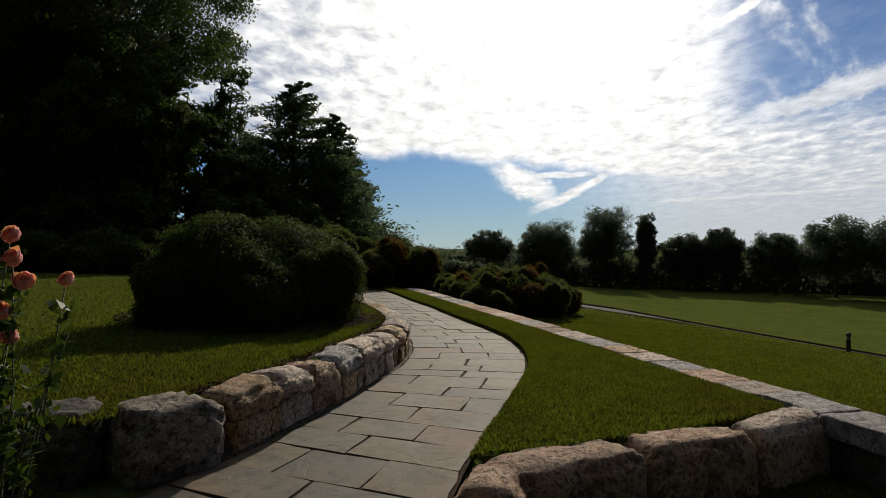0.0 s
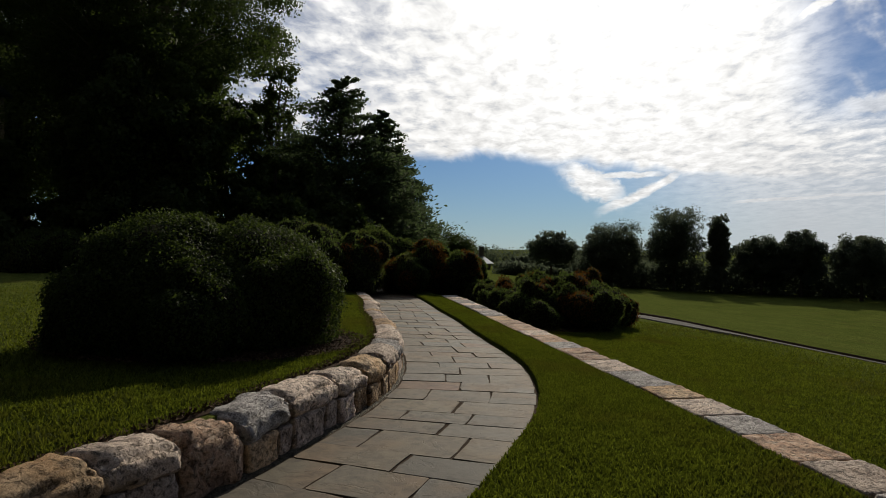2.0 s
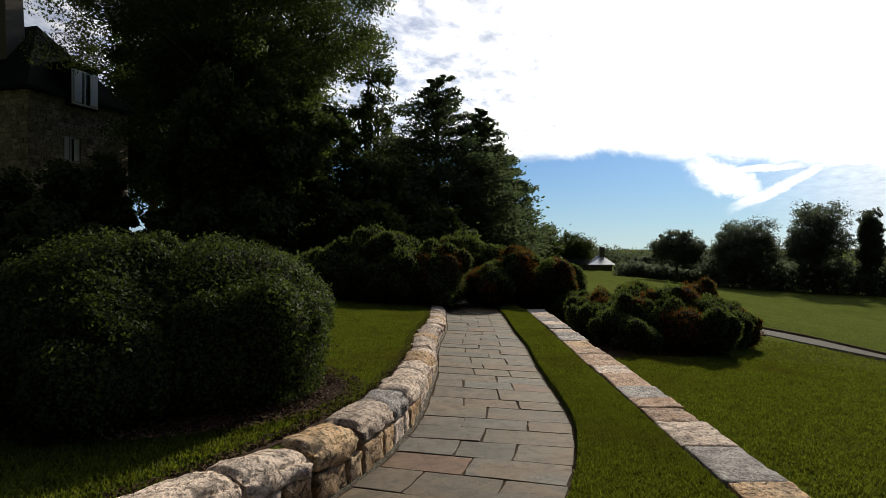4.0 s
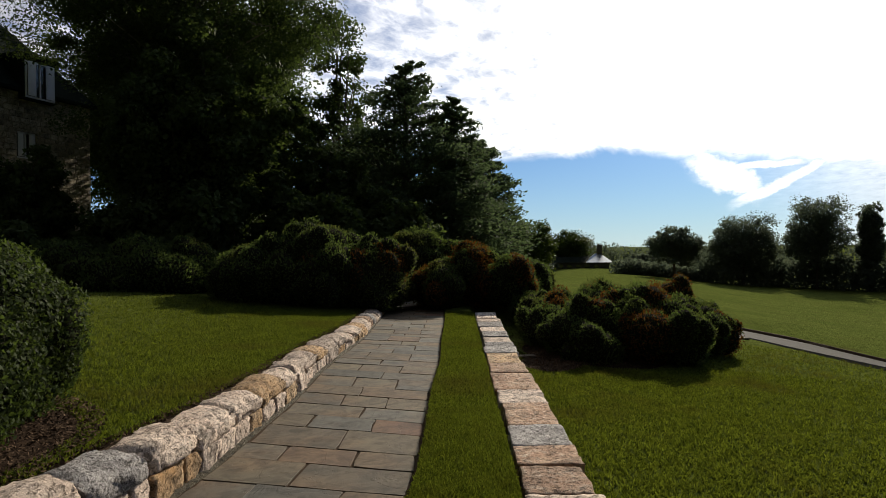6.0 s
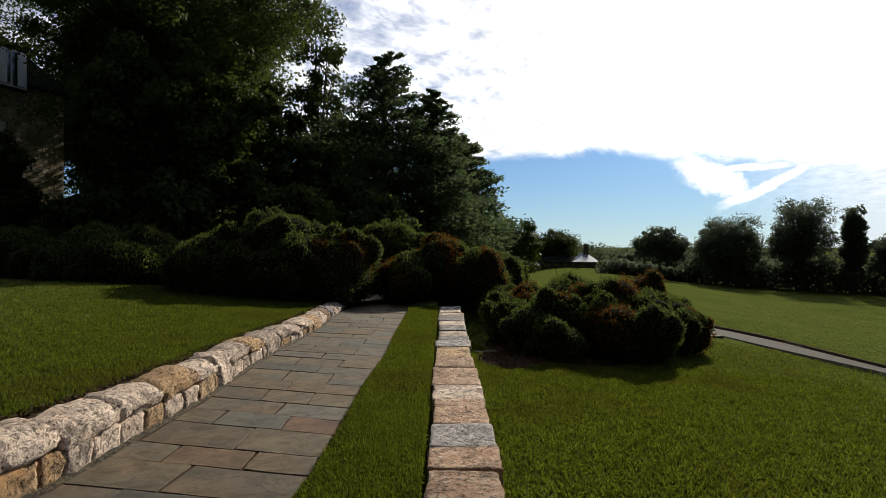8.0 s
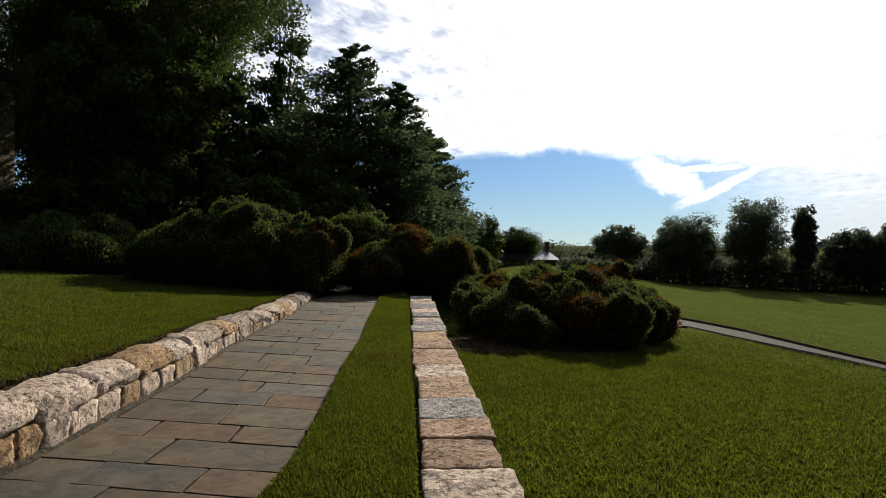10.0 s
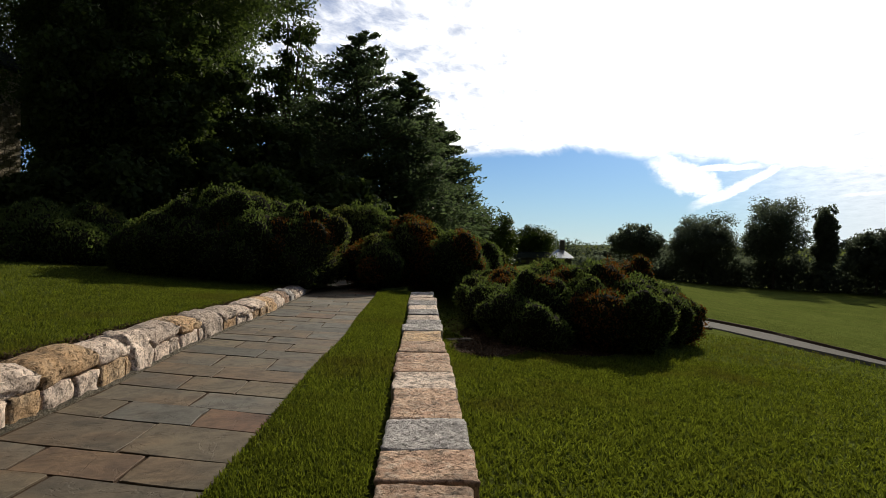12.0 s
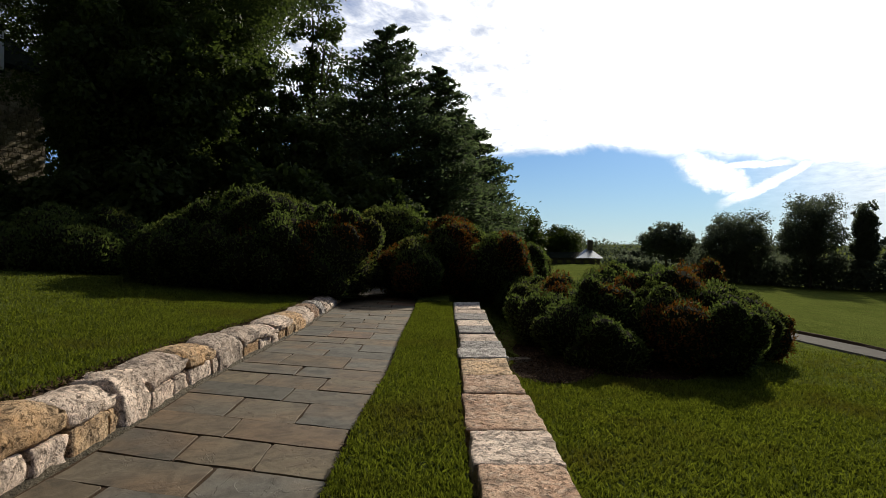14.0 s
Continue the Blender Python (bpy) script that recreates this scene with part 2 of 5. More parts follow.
def ground_material():
    """Mown lawn far and near; bare soil under the beds shows where grass is thin."""
    m, n, bsdf = material("mown_lawn")
    at = world_coord(n)
    blades = n.noise(at, 38.0, 4.0, 0.75)
    tufts = n.noise(at, 5.0, 4.0, 0.65)
    wide = n.noise(at, 0.22, 3.0, 0.55)
    green = n.mix(n.ramp(wide, [(0.35, 0.0), (0.65, 1.0)]), (0.115, 0.143, 0.031), (0.147, 0.171, 0.040))
    green = n.mix(n.ramp(tufts, [(0.35, 0.0), (0.7, 0.7)]), green, (0.034, 0.055, 0.013))
    worn = n.ramp(n.noise(at, 0.55, 4.0, 0.6), [(0.56, 0.0), (0.72, 0.55)])
    green = n.mix(worn, green, (0.080, 0.070, 0.028))
    tone = n.math("MULTIPLY_ADD", blades, 1.9, -0.02)
    grey = n.add("ShaderNodeCombineColor")
    for k in range(3):
        n.link(tone, grey.inputs[k])
    n.link(n.mix(1.0, green, grey.outputs[0], "MULTIPLY"), bsdf.inputs["Base Color"])
    bsdf.inputs["Roughness"].default_value = 0.9
    bsdf.inputs["Specular IOR Level"].default_value = 0.0
    bump(n, bsdf, n.math("ADD", blades, n.math("MULTIPLY", tufts, 0.6)), 0.9, 0.04)
    return m


def plain(name, a, b, scale, rough=0.8, depth=0.01, metal=0.0):
    m, n, bsdf = material(name)
    at = world_coord(n)
    mid, fine = n.noise(at, scale, 4.0, 0.6), n.noise(at, scale * 8, 3.0, 0.6)
    fac = n.math("MULTIPLY_ADD", mid, 0.8, n.math("MULTIPLY", fine, 0.3), clamp=True)
    n.link(n.mix(fac, a, b), bsdf.inputs["Base Color"])
    bsdf.inputs["Roughness"].default_value, bsdf.inputs["Metallic"].default_value = rough, metal
    bsdf.inputs["Specular IOR Level"].default_value = 0.02 if rough > 0.7 else 0.5
    bump(n, bsdf, fac, 0.6, depth)
    return m


M_FLAG = flagstone()
M_LAWN = ground_material()
M_SOIL = plain("dark_soil", (0.035, 0.024, 0.016), (0.075, 0.052, 0.035), 14.0, 0.95, 0.03)
M_MULCH = plain("bark_mulch", (0.012, 0.008, 0.005), (0.048, 0.030, 0.019), 30.0, 0.95, 0.03)
M_PAVE = plain("grey_concrete_path", (0.065, 0.062, 0.056), (0.10, 0.096, 0.086), 1.5, 0.85)
M_BARK = plain("tree_bark", (0.045, 0.036, 0.028), (0.11, 0.09, 0.07), 6.0, 0.95, 0.05)
M_PALEBARK = plain("pale_bark", (0.16, 0.145, 0.12), (0.26, 0.24, 0.20), 5.0, 0.9, 0.04)
M_CHIP = foliage("bark_chip", (0.022, 0.014, 0.008), (0.13, 0.085, 0.052), 0.0, 0.9)
# near-black twigs: the shade inside a shrub is put into this colour
M_CORE = plain("shaded_inner_twigs", (0.010, 0.012, 0.006), (0.028, 0.027, 0.015), 12.0, 1.0, 0.05)
M_BLADE = foliage("grass_blade", (0.005, 0.011, 0.002), (0.156, 0.195, 0.042), 0.42, 0.7, 4.0, (0.075, 0.066, 0.026))
M_BOX = foliage("boxwood_leaf", (0.006, 0.010, 0.004), (0.086, 0.116, 0.040), 0.45, 0.6, pass_tint=(1.05, 1.12, 0.55))
M_JUNIPER = foliage("juniper_spray", (0.027, 0.040, 0.018), (0.114, 0.146, 0.058), 0.5, 0.8, worn=(0.085, 0.062, 0.026), pass_tint=(1.1, 1.2, 0.6))
M_BROWN = foliage("browned_juniper", (0.070, 0.028, 0.010), (0.21, 0.092, 0.030), 0.25, 0.8)
M_OAK = foliage("tree_leaf", (0.024, 0.042, 0.015), (0.098, 0.128, 0.048), 0.42, 0.6, pass_tint=(1.05, 1.12, 0.6))
# needle colour lifted to carry the veiling glare over the conifers
M_PINE = foliage("veiled_conifer_needles", (0.034, 0.052, 0.034), (0.108, 0.138, 0.082), 0.5, 0.7, pass_tint=(1.05, 1.15, 0.75))
# leaf colour paler and greyer than real leaves: distance haze is painted in
M_FAR = foliage("hazy_far_leaf", (0.080, 0.100, 0.080), (0.150, 0.172, 0.130), 0.5, 0.8, pass_tint=(1.0, 1.05, 0.85))
M_WILLOW = foliage("pale_tree_leaf", (0.035, 0.060, 0.016), (0.085, 0.12, 0.03), 0.25, 0.5)


# ---- helpers for meshes ----
def part(name, mesh, mat, parent=None, label=""):
    """Links a mesh or a bmesh as ONE object, under a thing or a part where one is given."""
    if isinstance(mesh, bmesh.types.BMesh):
        me = bpy.data.meshes.new(name)
        mesh.to_mesh(me)
        mesh.free()
        mesh = me
    if mat is not None and not mesh.materials:
        mesh.materials.append(mat)
    ob = new(name, mesh)
    if parent is not None:
        ob.parent = parent
        ob.matrix_parent_inverse = parent.matrix_basis.inverted()
    if label:
        tagged(ob, label)
    return ob


def thing(name, label, category, at=(0, 0, 0), group="", kind=""):
    ob = new(name)
    ob.location = at
    ob.empty_display_size = 0.2
    return tagged(ob, label, category, group, kind)


def raw_mesh(name, verts, faces, smooth=False):
    me = bpy.data.meshes.new(name)
    me.from_pydata(np.asarray(verts).tolist(), [], np.asarray(faces).tolist() if not isinstance(faces, list) else faces)
    if smooth:
        me.polygons.foreach_set("use_smooth", [True] * len(me.polygons))
    me.update()
    return me


def quads_mesh(name, corners):
    """A mesh of loose four-cornered leaves; corners has the shape (N, 4, 3)."""
    count = len(corners)
    me = bpy.data.meshes.new(name)
    me.vertices.add(count * 4)
    me.vertices.foreach_set("co", corners.astype(np.float32).ravel())
    me.loops.add(count * 4)
    me.loops.foreach_set("vertex_index", np.arange(count * 4, dtype=np.int32))
    me.polygons.add(count)
    me.polygons.foreach_set("loop_start", np.arange(0, count * 4, 4, dtype=np.int32))
    me.update(calc_edges=True)
    me.validate()
    return me


def unit(v):
    return v / np.maximum(np.linalg.norm(v, axis=-1, keepdims=True), 1e-9)


def leaves(name, at, facing, size, long, rng, tilt=0.8, along=None):
    """Rhombic leaves at the points, turned to their facing with some scatter. along: a common growing direction."""
    count = len(at)
    normal = unit(facing + tilt * rng.normal(size=(count, 3)))
    grow = rng.normal(size=(count, 3)) if along is None else along + 0.45 * rng.normal(size=(count, 3))
    grow = unit(grow - (grow * normal).sum(-1, keepdims=True) * normal)
    side = np.cross(normal, grow)
    s = size * rng.uniform(0.6, 1.35, (count, 1))
    a, b = grow * s * long, side * s * 0.5
    fold = normal * s * 0.12
    return quads_mesh(name, np.stack([at - a * 0.5, at + b - fold, at + a * 0.5, at - b - fold], 1))


def icosphere(subdivisions):
    bm = bmesh.new()
    bmesh.ops.create_icosphere(bm, subdivisions=subdivisions, radius=1)
    v = np.array([x.co[:] for x in bm.verts])
    f = np.array([[x.index for x in face.verts] for face in bm.faces])
    bm.free()
    return v, f


ICO_V, ICO_F = icosphere(2)


def wobble(v, scale, seed):
    """A smooth value about 0 at each point."""
    return np.array([noise.noise(Vector(p * scale + seed)) for p in v])


def lobed(lobes, count, rng, depth=0.12):
    """Points near the outer surface of a union of lobes (x, y, z, rx, ry, rz), with outward normals."""
    lobes = np.array(lobes, float)
    area = (lobes[:, 3] * lobes[:, 4] + lobes[:, 4] * lobes[:, 5] + lobes[:, 3] * lobes[:, 5]) / 3
    pick = rng.choice(len(lobes), size=int(count * 1.9), p=area / area.sum())
    d = unit(rng.normal(size=(len(pick), 3)))
    r = 1 - depth * rng.random((len(pick), 1)) ** 1.5 + 0.05 * rng.normal(size=(len(pick), 1))
    r = r + 0.07 * np.sin(5.1 * d[:, :1] + pick[:, None]) * np.cos(4.3 * d[:, 1:2] + 2.0 * pick[:, None]) + 0.05 * np.sin(9.0 * d[:, 2:3] + 7.0 * d[:, :1])
    at = lobes[pick, :3] + d * lobes[pick, 3:] * r
    inside = np.zeros(len(at), bool)
    for k, lobe in enumerate(lobes):
        q = (((at - lobe[:3]) / lobe[3:]) ** 2).sum(-1)
        inside |= (q < 0.78) & (pick != k)
    keep = ~inside
    return at[keep][:count], unit(d[keep] / lobes[pick[keep], 3:])[:count], pick[keep][:count]


# shrunken solid lobes: twigs plus the painted dark between leaf clumps
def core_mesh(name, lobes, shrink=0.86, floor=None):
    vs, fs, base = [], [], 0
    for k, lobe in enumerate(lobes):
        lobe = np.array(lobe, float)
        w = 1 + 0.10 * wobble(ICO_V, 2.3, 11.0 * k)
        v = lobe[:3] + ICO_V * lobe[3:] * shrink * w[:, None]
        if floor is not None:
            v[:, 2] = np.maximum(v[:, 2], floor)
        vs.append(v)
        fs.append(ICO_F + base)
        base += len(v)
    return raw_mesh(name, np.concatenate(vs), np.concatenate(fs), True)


def tube(bm_lists, points, radii, sides=7):
    """Adds a tapered tube along the points to the lists of vertices and faces."""
    vs, fs = bm_lists
    points = [np.array(p, float) for p in points]
    base = len(vs)
    for k, p in enumerate(points):
        d = unit(points[min(k + 1, len(points) - 1)] - points[max(k - 1, 0)])
        a = unit(np.cross(d, (0.31, 0.9, 0.2) if abs(d[2]) > 0.8 else (0, 0, 1)))
        b = np.cross(d, a)
        for s in range(sides):
            ang = 2 * math.pi * s / sides
            vs.append(p + radii[k] * (math.cos(ang) * a + math.sin(ang) * b))
    for k in range(len(points) - 1):
        for s in range(sides):
            i, j = base + k * sides + s, base + k * sides + (s + 1) % sides
            fs.append([i, j, j + sides, i + sides])
    fs.append([base + (len(points) - 1) * sides + s for s in range(sides)])
    return vs, fs


def box_into(bm_lists, x0, x1, y0, y1, z0, z1):
    vs, fs = bm_lists
    b = len(vs)
    vs += [(x, y, z) for z in (z0, z1) for y in (y0, y1) for x in (x0, x1)]
    fs += [[b + i for i in q] for q in ((0, 2, 3, 1), (4, 5, 7, 6), (0, 1, 5, 4), (2, 6, 7, 3), (0, 4, 6, 2), (1, 3, 7, 5))]
    return bm_lists


def pierced(x0, x1, ys, zs, holes):
    """One welded slab in the plane of y and z with rectangular openings (y0, y1, z0, z1) right through it."""
    ys = sorted({*ys, *(h[0] for h in holes), *(h[1] for h in holes)})
    zs = sorted({*zs, *(h[2] for h in holes), *(h[3] for h in holes)})
    solid = {(i, k) for i in range(len(ys) - 1) for k in range(len(zs) - 1)
             if not any(h[0] <= ys[i] and ys[i + 1] <= h[1] and h[2] <= zs[k] and zs[k + 1] <= h[3] for h in holes)}
    vs = [(x, y, z) for x in (x0, x1) for y in ys for z in zs]
    at = lambda s, i, k: s * len(ys) * len(zs) + i * len(zs) + k
    fs = []
    for i, k in solid:
        fs.append([at(1, i, k), at(1, i + 1, k), at(1, i + 1, k + 1), at(1, i, k + 1)])
        fs.append([at(0, i, k), at(0, i, k + 1), at(0, i + 1, k + 1), at(0, i + 1, k)])
        for (di, dk), (p, q) in (((-1, 0), ((0, 0), (0, 1))), ((1, 0), ((1, 1), (1, 0))), ((0, -1), ((1, 0), (0, 0))), ((0, 1), ((0, 1), (1, 1)))):
            if (i + di, k + dk) not in solid:
                fs.append([at(0, i + p[0], k + p[1]), at(1, i + p[0], k + p[1]), at(1, i + q[0], k + q[1]), at(0, i + q[0], k + q[1])])
    used = sorted({v for f in fs for v in f})
    back = {v: n for n, v in enumerate(used)}
    return [vs[v] for v in used], [[back[v] for v in f] for f in fs]


# ---- plan of the garden ----
def smooth_line(points, window=0.9):
    """x as a smooth function of y through the given (y, x) points."""
    ys, xs = np.array(points).T
    grid = np.arange(ys[0], ys[-1] + 0.05, 0.05)
    vals = np.interp(grid, ys, xs)
    half = int(window / 0.05 / 2)
    padded = np.r_[2 * vals[0] - vals[half:0:-1], vals, 2 * vals[-1] - vals[-2:-half - 2:-1]]
    vals = np.convolve(padded, np.ones(2 * half + 1) / (2 * half + 1), "valid")
    return lambda y: float(np.interp(y, grid, vals))


path_right = smooth_line([(-4.0, -1.7), (0.0, -0.85), (3.0, -0.12), (3.94, 0.06), (4.71, 0.20), (5.64, 0.45), (6.8, 0.73), (7.9, 0.98), (8.9, 1.07),
                          (9.8, 1.05), (10.85, 0.94), (12.3, 0.58), (14.0, 0.13), (15.6, -0.22), (17.5, -0.75), (20.9, -1.62), (22.9, -2.2), (27.0, -3.4)])
path_left = smooth_line([(-4.0, -3.4), (0.0, -2.35), (3.0, -1.82), (3.93, -1.66), (4.82, -1.24), (6.36, -0.78), (7.9, -0.47), (8.8, -0.36), (9.8, -0.37), (10.9, -0.52),
                         (12.4, -0.86), (13.3, -1.06), (14.45, -1.42), (15.7, -1.72), (18.1, -2.24), (19.5, -2.66), (22.8, -3.58), (27.0, -4.9)])
WALL_WEST_WIDTH, WALL_EAST_WIDTH = 0.42, 0.46


def east_wall(y):
    """The east wall's inner top edge."""
    return 1.29 - 0.2595 * (y - 12.42)


def west_top(y):
    return float(np.interp(y, [2.5, 4.5, 7.0, 9.0, 12.0, 16.0, 20.0, 24.0], [0.47, 0.46, 0.475, 0.46, 0.395, 0.305, 0.235, 0.18]))


PATH_Z, STRIP_Z, EAST_TOP = 0.05, 0.085, 0.12


def low_lawn(d):
    """The height of the lower lawn, d metres out from the east wall."""
    return -0.42 - 0.06 * min(d, 8) - 0.17 * max(0, min(d, 40) - 8) - 0.09 * max(0, min(d, 58) - 40)


def high_lawn(d, y):
    """The height of the upper lawn, d metres out from the west wall."""
    return west_top(min(max(y, 2.5), 24)) - 0.05 + (0.62 - west_top(min(max(y, 2.5), 24))) * min(1.0, max(0.0, d) / 7.0) + 0.012 * max(0.0, min(d, 60) - 7) - min(8.0, 0.05 * max(0.0, y - 36.0)) * math.exp(-max(0.0, d) / 12.0)


CROSS_Y = 4.55       # where the strip of grass ends at the cross wall


def cross_wall(x):
    """y of the cross wall's middle, which runs from the path to the east wall."""
    return float(np.interp(x, [0.2, 0.8, 1.8, 2.72, 3.4], [4.3, 4.5, 4.98, 5.5, 6.0]))


def edges(y):
    """x of the path's two edges and of the east wall's line; past the path they run on side by side."""
    xe = east_wall(min(max(y, -60), 60)) - 0.12 * (y - min(max(y, -60), 60))
    if y > 27:
        return xe - 2.4, xe - 0.9, xe
    yc = max(y, -4)
    return path_left(yc), path_right(yc), xe


def far_drop(y):
    """Past the grove the ground falls away."""
    return min(8.0, 0.05 * max(0.0, y - 36.0))


def low_side(d, y):
    """The lower lawn; past the wall's end it rises to meet the upper ground."""
    rise = 0.5 * min(1.0, max(0.0, (y - 22.0) / 3.0)) * math.exp(-max(0.0, d) / 2.5)
    return low_lawn(d) + rise - far_drop(y) * math.exp(-max(0.0, d) / 16.0)


def ground_z(x, y):
    xl, xr, xe = edges(y)
    xe += 0.5 * WALL_EAST_WIDTH
    if x >= xe:
        z = low_side((x - xe) * 0.968, y)
    elif x > xr:
        z = STRIP_Z - far_drop(y)
    elif x > xl - 0.2:
        z = PATH_Z - 0.06
    else:
        z = high_lawn(xl - 0.4 - x, y)
    return z


# ---- ground: one sheet to the horizon, stepped under the walls ----
def build_ground():
    rows = sorted(set(np.round(np.r_[np.arange(-3.9, 3.4, 0.5), np.arange(3.5, 6.4, 0.12), np.arange(6.5, 26.9, 0.35), np.linspace(27, 60, 30), np.geomspace(60, 320, 22), [600, 1200, 2600],
                                     -np.geomspace(4, 60, 14), [-200, -900, -2400]], 2).tolist()))
    out = np.r_[0.02, 0.4, 0.9, 1.6, 2.5, 3.6, 5, 7, 9, 12, 16, 21, 27, 34, 42, 52, 64, 80, 100, 130, 170, 230, 400, 900, 2500]
    verts, width = [], None
    for y in rows:
        xl, xr, xe = edges(y)
        line = []
        for d in out[::-1]:
            line.append((xl - 0.32 - d, y, high_lawn(d, y) if y > (4.36 if d > 0.5 else 4.62) else 0.03 if y > -30 else 0.45))
        base = PATH_Z - 0.06 - far_drop(y)
        line += [(xl - 0.16, y, base), (xl, y, base), ((xl + xr) / 2, y, base), (xr - 0.01, y, base)]
        far_edge = xe - 0.03
        span = far_edge - xr - 0.02
        for off in (0.0, 0.05, 0.2 * span, 0.4 * span, 0.6 * span, 0.8 * span, span - 0.06, span):
            x = xr + 0.02 + off
            behind = y > cross_wall(x) + 0.02
            rim = off == 0.0 or off == span
            line.append((x, y, (base if rim and y < 24 else STRIP_Z + 0.008 - far_drop(y)) if behind else -0.36))
        line.append((xe + 0.06, y, 0.06 - far_drop(y) if y > 24 else -0.1 if y > 5.9 else -0.4))
        xo = xe + 0.3
        for d in out:
            line.append((xo + d, y, low_side(d * 0.968, y)))
        width = len(line)
        verts += line
    faces = []
    for r in range(len(rows) - 1):
        for c in range(width - 1):
            i = r * width + c
            faces.append([i, i + 1, i + width + 1, i + width])
    me = raw_mesh("ground", verts, faces)
    return tagged(part("ground", me, M_LAWN), "mown green lawn falling away to a far row of trees", "lawn", kind="structure")


build_ground()

# ---- stones ----
def grid_box(cuts):
    bm = bmesh.new()
    bmesh.ops.create_cube(bm, size=2)
    bmesh.ops.subdivide_edges(bm, edges=bm.edges[:], cuts=cuts, use_grid_fill=True)
    v = np.array([x.co[:] for x in bm.verts])
    f = [[x.index for x in face.verts] for face in bm.faces]
    bm.free()
    return np.sign(v) * np.abs(v) ** 0.68, f       # finer toward the edges


BOX_FINE, BOX_PLAIN = grid_box(11), grid_box(6)


def stone_mesh(size, rng, rounded=0.35, rough=0.05, top=None, fine=True):
    """A rounded, uneven block about its centre: half sizes, corner rounding as a share of the smallest half size."""
    BOX_V, BOX_F = BOX_FINE if fine else BOX_PLAIN
    half = np.array(size) / 2
    r = rounded * half.min()
    p = BOX_V * half
    inner = np.clip(p, -(half - r), half - r)
    p = inner + unit(p - inner + 1e-9) * r * (np.abs(p - inner).max(-1, keepdims=True) > 1e-6)
    if top is not None:
        # crowned top: it falls away to the sides
        up = np.clip(BOX_V[:, 2], 0, 1)
        p[:, 2] -= up * top * (BOX_V[:, 1] ** 2 * 0.9 + BOX_V[:, 0] ** 4 * 0.35)
        p[:, 1] -= up * np.sign(BOX_V[:, 1]) * top * 0.45 * np.abs(BOX_V[:, 1]) ** 3
    seed = rng.uniform(0, 200)
    w = wobble(p, 3.2, seed) * rough * 0.6 + wobble(p, 11.0, seed) * rough * 0.42 - np.abs(wobble(p, 6.5, seed + 50)) * rough * 0.5 + wobble(p, 28.0, seed) * rough * 0.4
    w = np.maximum(w, -0.9 * rough)
    p = p + unit(p) * w[:, None]
    return raw_mesh("stone", p, BOX_F, True)


def stone_at(parent, centre, along, size, mat, rng, tilt=0.0, name="stone", **shape):
    ob = part(name, stone_mesh(size, rng, **shape), mat, parent)
    ob.matrix_basis = Matrix.Translation(centre) @ Matrix.Rotation(math.atan2(along[1], along[0]), 4, "Z") @ Matrix.Rotation(tilt, 4, "Y")
    return ob


def run_mesh(line, half, z0, z1):
    """A solid ribbon along a line of (x, y): the packed core of a wall."""
    pts = [np.array(p, float) for p in line]
    vs, fs = [], []
    for k, p in enumerate(pts):
        d = unit(pts[min(k + 1, len(pts) - 1)] - pts[max(k - 1, 0)])
        nrm = np.array([d[1], -d[0]])
        a, b = p - nrm * half, p + nrm * half
        top = z1(p[1]) if callable(z1) else z1
        vs += [(*a, z0), (*b, z0), (*b, top), (*a, top)]
    for k in range(len(pts) - 1):
        i = 4 * k
        for s in range(4):
            fs.append([i + s, i + 4 + s, i + 4 + (s + 1) % 4, i + (s + 1) % 4])
    fs += [[3, 2, 1, 0], [len(vs) - 4 + s for s in range(4)]]
    return raw_mesh("core", vs, fs)


